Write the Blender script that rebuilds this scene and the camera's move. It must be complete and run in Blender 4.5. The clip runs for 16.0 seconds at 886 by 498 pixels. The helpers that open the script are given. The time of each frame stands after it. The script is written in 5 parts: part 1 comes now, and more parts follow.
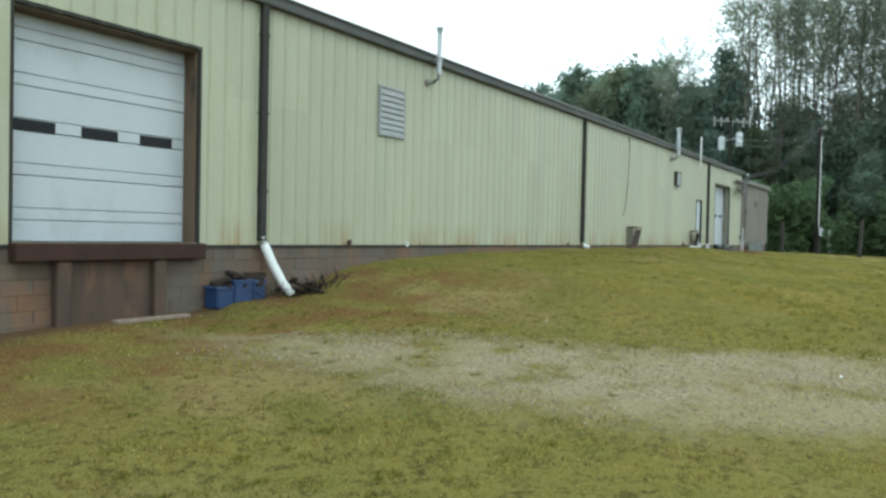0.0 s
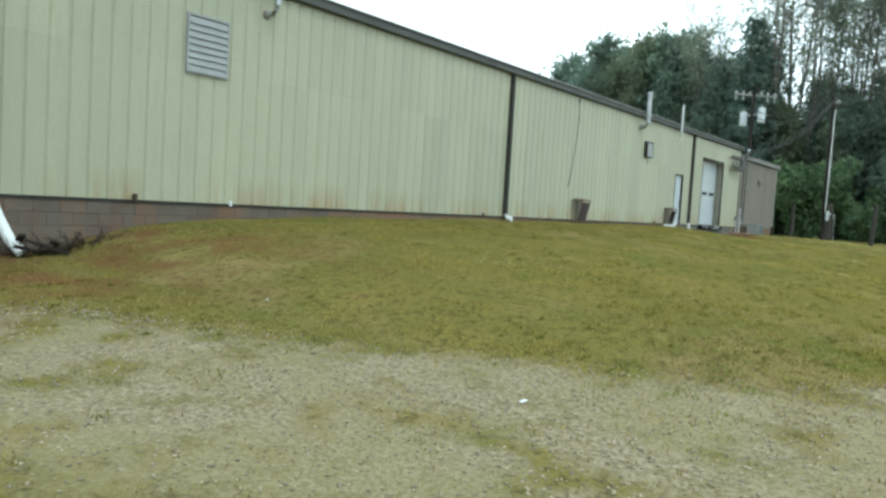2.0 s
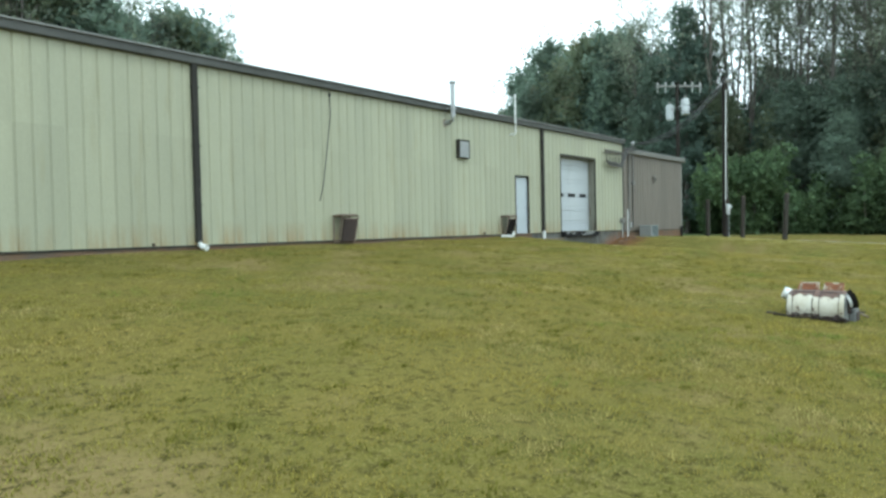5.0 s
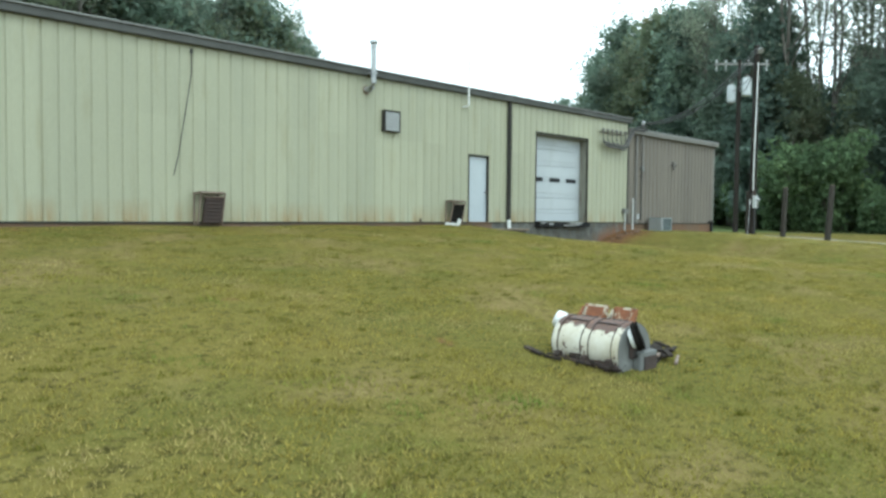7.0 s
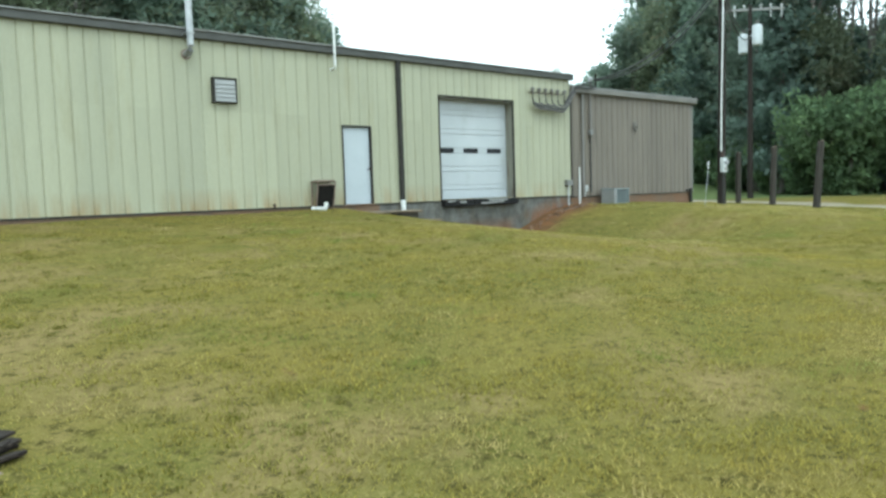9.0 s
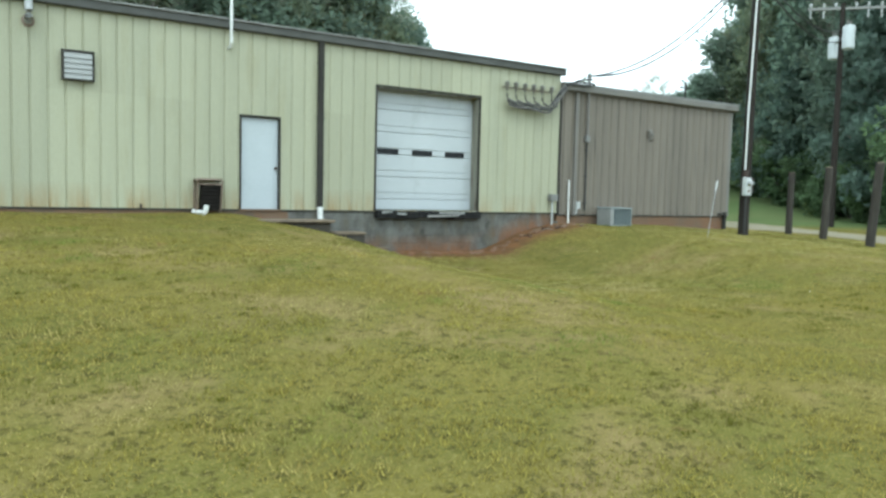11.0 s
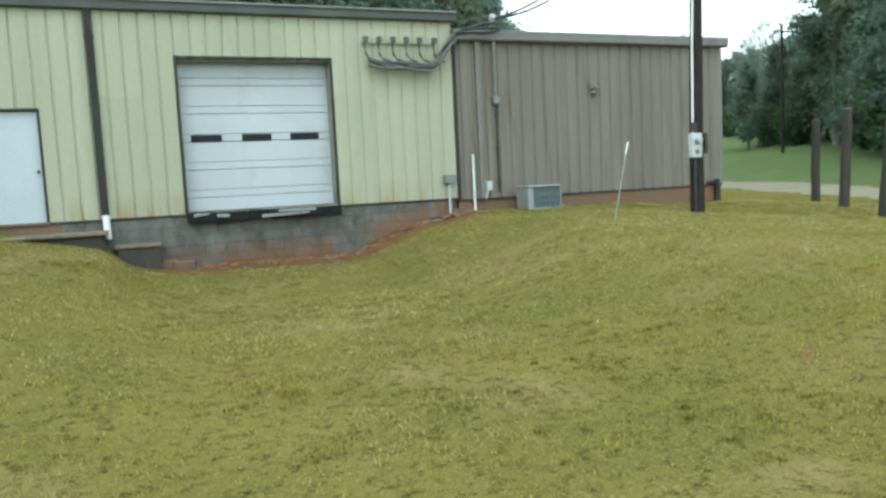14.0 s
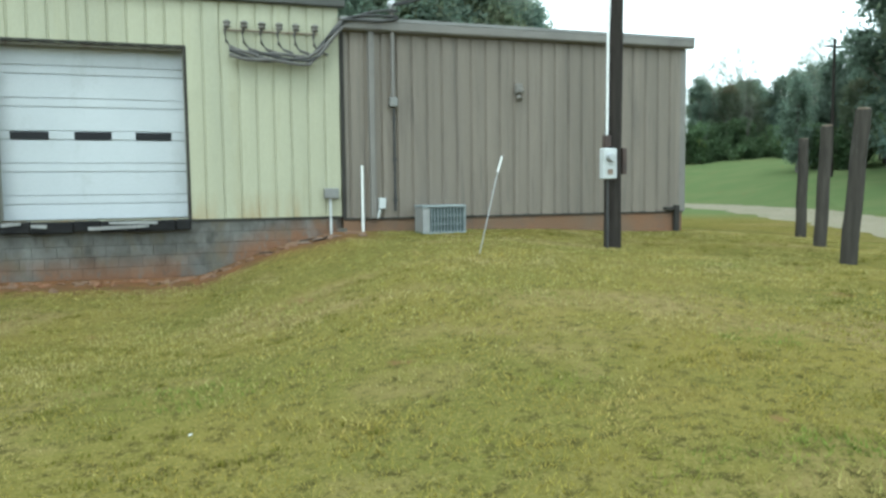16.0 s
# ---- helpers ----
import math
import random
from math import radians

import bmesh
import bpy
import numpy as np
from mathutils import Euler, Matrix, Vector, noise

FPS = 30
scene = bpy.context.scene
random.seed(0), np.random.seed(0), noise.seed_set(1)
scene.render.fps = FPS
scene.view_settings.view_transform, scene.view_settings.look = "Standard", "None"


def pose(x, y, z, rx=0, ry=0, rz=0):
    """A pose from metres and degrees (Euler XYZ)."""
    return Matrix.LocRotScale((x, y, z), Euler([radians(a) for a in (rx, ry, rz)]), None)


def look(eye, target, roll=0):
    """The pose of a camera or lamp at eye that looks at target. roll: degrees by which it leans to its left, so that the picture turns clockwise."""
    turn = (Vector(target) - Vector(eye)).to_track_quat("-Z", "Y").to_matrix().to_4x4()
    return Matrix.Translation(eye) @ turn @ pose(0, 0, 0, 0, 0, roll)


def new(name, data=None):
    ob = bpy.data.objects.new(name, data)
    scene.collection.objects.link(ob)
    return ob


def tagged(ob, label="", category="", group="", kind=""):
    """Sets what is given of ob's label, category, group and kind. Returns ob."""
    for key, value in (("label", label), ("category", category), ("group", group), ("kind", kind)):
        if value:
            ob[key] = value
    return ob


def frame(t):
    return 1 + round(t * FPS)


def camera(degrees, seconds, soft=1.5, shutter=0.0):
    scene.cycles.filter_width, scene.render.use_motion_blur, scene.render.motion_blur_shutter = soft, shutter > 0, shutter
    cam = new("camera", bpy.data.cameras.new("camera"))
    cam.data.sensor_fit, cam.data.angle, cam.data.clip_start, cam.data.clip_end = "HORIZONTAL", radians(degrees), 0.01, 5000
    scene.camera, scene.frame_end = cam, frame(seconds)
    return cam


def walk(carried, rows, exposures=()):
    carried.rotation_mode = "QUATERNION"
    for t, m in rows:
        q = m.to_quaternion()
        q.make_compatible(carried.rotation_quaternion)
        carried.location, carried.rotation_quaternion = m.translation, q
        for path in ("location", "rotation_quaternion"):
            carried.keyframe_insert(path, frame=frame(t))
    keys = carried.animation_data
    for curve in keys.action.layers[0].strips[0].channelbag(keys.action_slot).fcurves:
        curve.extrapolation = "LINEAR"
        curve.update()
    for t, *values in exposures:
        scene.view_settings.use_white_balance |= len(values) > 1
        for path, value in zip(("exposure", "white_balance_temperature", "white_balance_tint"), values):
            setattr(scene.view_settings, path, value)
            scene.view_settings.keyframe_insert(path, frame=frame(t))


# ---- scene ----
cam = camera(61.9, 16.0, soft=2.8)
PATH = [
    (0, (-7.095, 0.471, 2.242), (-5.434, 1.583, 2.204), 1.2),
    (0.5, (-6.167, -0.099, 2.172), (-4.577, 1.11, 2.068), 1.1),
    (1, (-5.075, -0.432, 2.149), (-3.466, 0.755, 2.112), 1.0),
    (1.5, (-3.937, -0.845, 2.136), (-2.323, 0.334, 2.076), 1.1),
    (2, (-2.833, -1.423, 2.215), (-1.24, -0.22, 2.098), 3.4),
    (2.5, (-1.536, -1.873, 2.223), (0.061, -0.669, 2.21), -0.5),
    (3, (-0.266, -2.396, 2.204), (1.314, -1.17, 2.176), -2.5),
    (3.5, (1.023, -3.125, 2.153), (2.662, -1.982, 2.066), -2.8),
    (5.8, (7.611, -5.078, 2.275), (9.132, -3.782, 2.203), -0.2),
    (6, (8.204, -5.289, 2.259), (9.693, -3.959, 2.147), -0.4),
    (6.5, (9.691, -5.712, 2.223), (11.16, -4.359, 2.125), -0.9),
    (7, (11.217, -6.134, 2.18), (12.63, -4.721, 2.092), 0.5),
    (7.5, (12.749, -6.434, 2.191), (14.136, -4.996, 2.105), 0.3),
    (8, (14.306, -6.691, 2.201), (15.657, -5.221, 2.073), -1.1),
    (8.5, (15.951, -6.904, 2.211), (17.244, -5.388, 2.046), -2.2),
    (9, (17.457, -7.165, 2.242), (18.741, -5.639, 2.091), -1.9),
    (9.2, (18.055, -7.249, 2.246), (19.311, -5.7, 2.089), -1.9),
    (11.3, (24.224, -6.836, 2.401), (25.275, -5.139, 2.276), 1.4),
    (11.5, (24.751, -6.815, 2.407), (25.818, -5.127, 2.309), 0.9),
    (12, (26.072, -6.653, 2.341), (27.004, -4.883, 2.312), -0.6),
    (12.5, (27.361, -6.451, 2.402), (28.251, -4.66, 2.383), -0.7),
    (13, (28.612, -6.3, 2.417), (29.556, -4.54, 2.309), -1.0),
    (13.5, (29.861, -6.124, 2.426), (30.727, -4.328, 2.262), -2.0),
    (14, (31.048, -5.939, 2.445), (31.792, -4.092, 2.259), -2.9),
    (14.5, (32.167, -5.607, 2.426), (32.994, -3.791, 2.288), -1.2),
    (15, (33.241, -5.299, 2.436), (33.937, -3.426, 2.35), 0.3),
    (15.5, (34.275, -4.934, 2.488), (34.893, -3.033, 2.421), -0.8),
    (16, (35.345, -4.53, 2.461), (35.952, -2.63, 2.307), -0.7),
]
EXPO = [(0, 1.0, 5720, -6), (3.5, 1.1, 5660, -6), (7, 1.2, 5710, -6), (9, 1.37, 5710, -6), (12.5, 1.32, 5730, -6), (13.5, 1.24, 5730, -6), (14, 1.36, 5710, -7),
        (14.5, 1.58, 5690, -7), (15, 1.5, 5690, -7), (16, 1.46, 5690, -7)]
walk(cam, [(t, look(eye, target, roll)) for t, eye, target, roll in PATH], EXPO)

# ---- light ----
world = bpy.data.worlds.new("overcast_sky")
world.use_nodes = True
scene.world = world
wn, wl = world.node_tree.nodes, world.node_tree.links
sky = wn.new("ShaderNodeTexSky")
sky.sky_type = "NISHITA"
sky.sun_disc = False
sky.sun_elevation, sky.sun_rotation = radians(52), radians(200)
dim = wn.new("ShaderNodeMix")
dim.data_type = "RGBA"
dim.blend_type = "MULTIPLY"
dim.inputs["Factor"].default_value = 1.0
dim.inputs["B"].default_value = (0.09, 0.09, 0.09, 1)
wl.new(sky.outputs[0], dim.inputs["A"])
cloud = wn.new("ShaderNodeMix")
cloud.data_type = "RGBA"
cloud.inputs["Factor"].default_value = 0.9
cloud.inputs["B"].default_value = (0.97, 0.99, 1.0, 1)
wl.new(dim.outputs["Result"], cloud.inputs["A"])
wl.new(cloud.outputs["Result"], wn["Background"].inputs[0])
wn["Background"].inputs[1].default_value = 1.0

sun = new("sun", bpy.data.lights.new("sun", "SUN"))
sun.data.energy, sun.data.angle, sun.data.color = 0.5, radians(25), (1.0, 0.96, 0.9)
sun.matrix_world = look((-14, -30, 48), (0, 0, 0))


# ---- materials ----
def mat(name, c1, c2, scale=3.0, rough=0.7, metal=0.0, bump=0.15, fine=40.0, c3=None, s3=1.0, t3=0.55, w3=0.12,
        stretch=(1, 1, 1), island=0.0, objrand=0.0, spec=0.5, transmit=0.0, foot=None, rise=None, soak=0.0, c4=None, s4=1.0, t4=0.6):
    """Two colours mixed by coarse noise, a stain colour c3 by another noise, fine grain in colour and relief."""
    m = bpy.data.materials.new(name)
    m.use_nodes = True
    n, l = m.node_tree.nodes, m.node_tree.links
    b = n["Principled BSDF"]
    geo = n.new("ShaderNodeNewGeometry")
    mp = n.new("ShaderNodeMapping")
    mp.inputs["Scale"].default_value = stretch
    l.new(geo.outputs["Position"], mp.inputs["Vector"])

    def noise_tex(sc, detail=4.0, rgh=0.6):
        t = n.new("ShaderNodeTexNoise")
        t.inputs["Scale"].default_value, t.inputs["Detail"].default_value, t.inputs["Roughness"].default_value = sc, detail, rgh
        l.new(mp.outputs[0], t.inputs["Vector"])
        return t

    def mix(fac, a, bb, mode="MIX"):
        x = n.new("ShaderNodeMix")
        x.data_type, x.blend_type = "RGBA", mode
        if isinstance(fac, float):
            x.inputs["Factor"].default_value = fac
        else:
            l.new(fac, x.inputs["Factor"])
        for sock, val in (("A", a), ("B", bb)):
            if isinstance(val, tuple):
                x.inputs[sock].default_value = (*val, 1)
            else:
                l.new(val, x.inputs[sock])
        return x.outputs["Result"]

    def ramp(src, a, bb):
        r = n.new("ShaderNodeMapRange")
        r.inputs["From Min"].default_value, r.inputs["From Max"].default_value = a, bb
        l.new(src, r.inputs["Value"])
        return r.outputs[0]

    coarse, grain = noise_tex(scale), noise_tex(fine, 3.0, 0.7)
    col = mix(ramp(coarse.outputs[0], 0.3, 0.7), c1, c2)
    if c3:
        st = noise_tex(s3, 6.0, 0.65)
        col = mix(ramp(st.outputs[0], t3, t3 + w3), col, c3)
    if c4:
        col = mix(ramp(noise_tex(s4, 5.0, 0.6).outputs[0], t4, t4 + 0.1), col, c4)
    if foot:
        sp = n.new("ShaderNodeSeparateXYZ")
        l.new(geo.outputs["Position"], sp.inputs[0])
        low = n.new("ShaderNodeMapRange")
        low.inputs["From Min"].default_value, low.inputs["From Max"].default_value = foot[1], foot[0]
        tall = sp.outputs[2]
        if rise:
            for op, value in (("SUBTRACT", rise[0]), ("MAXIMUM", 0.0), ("MULTIPLY", -rise[1])):
                step_node = n.new("ShaderNodeMath")
                step_node.operation = op
                l.new(sp.outputs[0] if op == "SUBTRACT" else last, step_node.inputs[0])
                step_node.inputs[1].default_value = value
                last = step_node.outputs[0]
            total = n.new("ShaderNodeMath")
            l.new(last, total.inputs[0])
            l.new(tall, total.inputs[1])
            tall = total.outputs[0]
        l.new(tall, low.inputs["Value"])
        drip, blot = noise_tex(5.5, 3.0, 0.6), noise_tex(0.9, 2.0)
        both = n.new("ShaderNodeMath")
        both.operation = "MULTIPLY"
        l.new(ramp(drip.outputs[0], 0.32 - soak, 0.55 - soak), both.inputs[0])
        l.new(ramp(blot.outputs[0], 0.42 - soak, 0.60 - soak), both.inputs[1])
        both2 = n.new("ShaderNodeMath")
        both2.operation = "MULTIPLY"
        l.new(both.outputs[0], both2.inputs[0])
        l.new(low.outputs[0], both2.inputs[1])
        col = mix(both2.outputs[0], col, foot[2])
    g = n.new("ShaderNodeMapRange")
    g.inputs["To Min"].default_value, g.inputs["To Max"].default_value = 0.78, 1.2
    l.new(grain.outputs[0], g.inputs["Value"])
    val = g.outputs[0]
    for amount, node, out in ((island, "ShaderNodeNewGeometry", "Random Per Island"), (objrand, "ShaderNodeObjectInfo", "Random")):
        if amount:
            r = n.new(node)
            mr = n.new("ShaderNodeMapRange")
            mr.inputs["To Min"].default_value, mr.inputs["To Max"].default_value = 1 - amount, 1 + amount
            l.new(r.outputs[out], mr.inputs["Value"])
            mm = n.new("ShaderNodeMath")
            mm.operation = "MULTIPLY"
            l.new(val, mm.inputs[0])
            l.new(mr.outputs[0], mm.inputs[1])
            val = mm.outputs[0]
    hs = n.new("ShaderNodeHueSaturation")
    l.new(val, hs.inputs["Value"])
    l.new(col, hs.inputs["Color"])
    l.new(hs.outputs[0], b.inputs["Base Color"])
    b.inputs["Roughness"].default_value, b.inputs["Metallic"].default_value = rough, metal
    b.inputs["Specular IOR Level"].default_value = spec
    if bump:
        bp = n.new("ShaderNodeBump")
        bp.inputs["Strength"].default_value, bp.inputs["Distance"].default_value = bump, 0.02
        l.new(grain.outputs[0], bp.inputs["Height"])
        l.new(bp.outputs[0], b.inputs["Normal"])
    if transmit:
        tr, ms = n.new("ShaderNodeBsdfTranslucent"), n.new("ShaderNodeMixShader")
        l.new(hs.outputs[0], tr.inputs[0])
        ms.inputs[0].default_value = transmit
        l.new(b.outputs[0], ms.inputs[1])
        l.new(tr.outputs[0], ms.inputs[2])
        l.new(ms.outputs[0], n["Material Output"].inputs[0])
    return m


CREAM = mat("cream_painted_steel", (0.332, 0.330, 0.231), (0.292, 0.295, 0.211), 0.6, 0.5, 0, 0.05, 60, (0.262, 0.248, 0.150), 1.3, 0.56, 0.25, (2, 1, 0.25), objrand=0.05, foot=(1.94, 2.55, (0.250, 0.180, 0.083)), soak=0.02)
BROWNWALL = mat("brown_painted_steel", (0.172, 0.147, 0.117), (0.127, 0.110, 0.089), 0.9, 0.6, 0, 0.05, 60, (0.080, 0.070, 0.060), 1.5, 0.54, 0.2, (3.0, 1, 0.22), objrand=0.10)
TRIM = mat("dark_brown_trim_paint", (0.026, 0.025, 0.022), (0.038, 0.036, 0.032), 2.0, 0.8, 0, 0.05, spec=0.2)
FASCIA = mat("weathered_fascia_paint", (0.060, 0.061, 0.058), (0.088, 0.089, 0.085), 1.5, 0.7, 0, 0.05, spec=0.3)
ANNEXTRIM = mat("brown_gutter_paint", (0.125, 0.118, 0.106), (0.155, 0.145, 0.13), 1.5, 0.5, 0, 0.05, 40, (0.07, 0.064, 0.056), 1.2, 0.56, 0.2)
ROOF = mat("galvanised_roof_sheet", (0.17, 0.17, 0.165), (0.21, 0.21, 0.20), 1.0, 0.5, 0.4, 0.05)
DOORWHITE = mat("white_door_paint", (0.41, 0.435, 0.455), (0.375, 0.40, 0.42), 1.2, 0.45, 0, 0.03, 50, (0.31, 0.325, 0.325), 1.6, 0.56, 0.25, (1, 1, 0.5), objrand=0.03)
MANDOOR = mat("pale_blue_grey_door_paint", (0.39, 0.425, 0.455), (0.355, 0.39, 0.42), 1.5, 0.4, 0, 0.03, 40, (0.30, 0.315, 0.32), 1.5, 0.6, 0.2)
BLACKGLASS = mat("dark_window_glass", (0.012, 0.013, 0.015), (0.018, 0.018, 0.02), 1.0, 0.35, 0, 0.0, spec=0.12)
RUBBER = mat("black_dock_rubber", (0.007, 0.007, 0.008), (0.018, 0.018, 0.018), 3.0, 0.85, 0, 0.6, 25, (0.22, 0.22, 0.22), 3.2, 0.66, 0.04, (1, 1, 3), spec=0.2)
RUSTBEAM = mat("rusty_brown_steel", (0.026, 0.013, 0.010), (0.045, 0.022, 0.016), 3.0, 0.8, 0, 0.3, spec=0.25)
PITRUST = mat("brown_rusted_pit_plate", (0.085, 0.052, 0.034), (0.045, 0.028, 0.021), 2.0, 0.85, 0, 0.3, 30, (0.13, 0.07, 0.036), 1.5, 0.55, 0.15, (2, 1, 0.5))
JAMB = mat("brown_wood_jamb", (0.13, 0.085, 0.05), (0.085, 0.055, 0.036), 4.0, 0.75, 0, 0.2, 30, (0.03, 0.024, 0.02), 2.0, 0.54, 0.1, (1, 1, 0.3))
JAMBPALE = mat("pale_rust_streaked_jamb_paint", (0.22, 0.215, 0.17), (0.17, 0.165, 0.135), 3.0, 0.6, 0, 0.1, 30, (0.075, 0.045, 0.028), 1.8, 0.52, 0.15, (3, 3, 0.4))
BLOCK = mat("grey_concrete_block", (0.150, 0.150, 0.140), (0.060, 0.058, 0.050), 2.2, 0.9, 0, 0.8, 26, (0.095, 0.085, 0.062), 1.7, 0.50, 0.14, (1.3, 1, 0.8), objrand=0.08, foot=(1.0, 1.42, (0.150, 0.078, 0.042)), rise=(35.0, 0.34), soak=0.08, c4=(0.045, 0.043, 0.038), s4=1.3, t4=0.58)
BLOCKCLAY = mat("clay_stained_concrete_block", (0.12, 0.10, 0.08), (0.07, 0.058, 0.047), 0.9, 0.9, 0, 0.6, 30, (0.14, 0.078, 0.042), 0.7, 0.50, 0.2, (1.4, 1, 0.6), objrand=0.09, foot=(1.1, 2.0, (0.17, 0.085, 0.042)))
# stained concrete, darkened further to paint in the shade under slab and tread
SHADEDARK = mat("dark_damp_concrete", (0.055, 0.047, 0.038), (0.03, 0.027, 0.022), 3.0, 0.9, 0, 0.6, 25, (0.09, 0.07, 0.045), 2.5, 0.6, 0.15)
MORTAR = mat("grey_mortar", (0.105, 0.100, 0.090), (0.075, 0.068, 0.058), 2.0, 0.95, 0, 0.4, 40, (0.12, 0.085, 0.06), 1.2, 0.55, 0.15, foot=(1.0, 1.42, (0.140, 0.075, 0.042)), rise=(35.0, 0.34), soak=0.08)
STEM = mat("clay_stained_foundation_concrete", (0.125, 0.092, 0.064), (0.155, 0.085, 0.046), 0.8, 0.9, 0, 0.4, 40, (0.09, 0.078, 0.064), 0.9, 0.52, 0.15, foot=(1.3, 1.95, (0.19, 0.082, 0.036)))
CONCRETE = mat("pale_concrete", (0.175, 0.135, 0.092), (0.095, 0.075, 0.054), 3.0, 0.9, 0, 0.4, 30, (0.07, 0.055, 0.04), 2.0, 0.56, 0.2)
GALV = mat("galvanised_pipe_metal", (0.42, 0.43, 0.44), (0.32, 0.33, 0.34), 6.0, 0.45, 0.5, 0.05, 60, (0.2, 0.13, 0.09), 5, 0.68, 0.1)
LOUVRE = mat("grey_louvre_metal", (0.27, 0.275, 0.27), (0.225, 0.23, 0.228), 4.0, 0.5, 0.2, 0.05)
PVC = mat("white_pvc", (0.66, 0.67, 0.66), (0.60, 0.61, 0.60), 4.0, 0.4, 0, 0.03)
CABLE = mat("black_cable_sheath", (0.02, 0.02, 0.02), (0.035, 0.035, 0.035), 5.0, 0.6, 0, 0.05)
WEATHCABLE = mat("grey_weathered_cable", (0.07, 0.066, 0.062), (0.12, 0.115, 0.11), 6.0, 0.7, 0, 0.1)
PORCELAIN = mat("brown_grey_insulator_glaze", (0.12, 0.115, 0.105), (0.19, 0.18, 0.165), 5.0, 0.4, 0, 0.0)
SOOT = mat("sooty_black_metal", (0.012, 0.011, 0.010), (0.02, 0.018, 0.016), 4.0, 0.95, 0, 0.1, spec=0.05)
ARMWOOD = mat("bleached_grey_wood", (0.25, 0.25, 0.245), (0.19, 0.19, 0.185), 3.0, 0.9, 0, 0.2)
WOODPOLE = mat("dark_creosoted_wood", (0.017, 0.014, 0.012), (0.034, 0.029, 0.025), 3.0, 0.9, 0, 0.5, 30, stretch=(6, 6, 0.5), spec=0.2)
POSTWOOD = mat("weathered_brown_post_wood", (0.030, 0.027, 0.023), (0.056, 0.050, 0.042), 3.0, 0.9, 0, 0.5, 30, (0.085, 0.08, 0.068), 2.0, 0.6, 0.15, (6, 6, 0.6), objrand=0.12, spec=0.2)
METERBOX = mat("pale_grey_enclosure_paint", (0.45, 0.465, 0.465), (0.38, 0.40, 0.40), 5.0, 0.45, 0, 0.03)
ACGREY = mat("grey_green_condenser_paint", (0.20, 0.23, 0.235), (0.16, 0.19, 0.195), 5.0, 0.5, 0, 0.05)
ACDARK = mat("dark_condenser_coil", (0.035, 0.055, 0.057), (0.055, 0.078, 0.08), 8.0, 0.6, 0.2, 0.1)
BLUE = mat("blue_plastic", (0.010, 0.028, 0.085), (0.014, 0.036, 0.100), 3.0, 0.45, 0, 0.05)
CHARRED = mat("dark_wet_scrap_wood", (0.014, 0.011, 0.009), (0.04, 0.03, 0.024), 6.0, 0.9, 0, 0.4, 40, (0.10, 0.08, 0.065), 5.0, 0.62, 0.08, spec=0.2)
RUST = mat("orange_rust", (0.24, 0.09, 0.04), (0.14, 0.055, 0.03), 8.0, 0.85, 0, 0.4, 50, (0.42, 0.32, 0.22), 7, 0.55, 0.08)
DRUM = mat("peeling_white_and_rust_drum", (0.50, 0.47, 0.38), (0.34, 0.26, 0.18), 9.0, 0.7, 0, 0.15, 40, (0.22, 0.085, 0.036), 9.0, 0.47, 0.04, c4=(0.085, 0.05, 0.038), s4=12.0, t4=0.56)
DRUMEND = mat("grey_steel_drum_end", (0.150, 0.153, 0.148), (0.115, 0.119, 0.116), 5.0, 0.7, 0.1, 0.1, 40, (0.2, 0.205, 0.2), 4, 0.6, 0.1)
HOODBROWN = mat("rusted_dark_hood_metal", (0.032, 0.022, 0.019), (0.055, 0.034, 0.027), 6.0, 0.8, 0, 0.3, 40, (0.025, 0.02, 0.02), 3, 0.55, 0.1)
HOODFRAME = mat("grimy_tan_frame_metal", (0.22, 0.17, 0.13), (0.14, 0.10, 0.08), 6.0, 0.8, 0, 0.2)
TRANSFORMER = mat("pale_grey_transformer_paint", (0.48, 0.51, 0.52), (0.42, 0.45, 0.47), 3.0, 0.4, 0, 0.03)
MASTPAINT = mat("dull_grey_brown_mast_paint", (0.175, 0.165, 0.152), (0.135, 0.126, 0.115), 3.0, 0.6, 0.1, 0.05, 40, (0.12, 0.11, 0.1), 2.5, 0.56, 0.15)
BARK = mat("grey_brown_bark", (0.105, 0.094, 0.082), (0.16, 0.148, 0.13), 2.0, 0.9, 0, 0.4, 12, stretch=(3, 3, 0.5), objrand=0.2)
LEAF = mat("dull_green_leaves", (0.180, 0.235, 0.175), (0.150, 0.208, 0.158), 0.2, 0.62, 0, 0, 3, (0.195, 0.20, 0.13), 0.25, 0.6, 0.15, island=0.14, objrand=0.2, spec=0.5, transmit=0.6)
PINE = mat("dark_pine_needles", (0.122, 0.178, 0.145), (0.142, 0.200, 0.158), 0.4, 0.62, 0, 0, 3, island=0.14, objrand=0.15, spec=0.5, transmit=0.6)
THINLEAF = mat("sparse_yellowing_leaves", (0.255, 0.28, 0.205), (0.21, 0.25, 0.185), 0.4, 0.62, 0, 0, 3, (0.28, 0.23, 0.16), 0.3, 0.6, 0.15, island=0.35, objrand=0.2, spec=0.5, transmit=0.65)
OLIVELEAF = mat("olive_leaves", (0.165, 0.195, 0.118), (0.13, 0.162, 0.100), 0.25, 0.62, 0, 0, 3, (0.215, 0.18, 0.11), 0.3, 0.56, 0.15, island=0.18, objrand=0.22, spec=0.5, transmit=0.6)
WEED = mat("bright_green_weed", (0.085, 0.15, 0.04), (0.11, 0.18, 0.05), 3.0, 0.7, 0, 0, 8, island=0.3, spec=0.2, transmit=0.2)
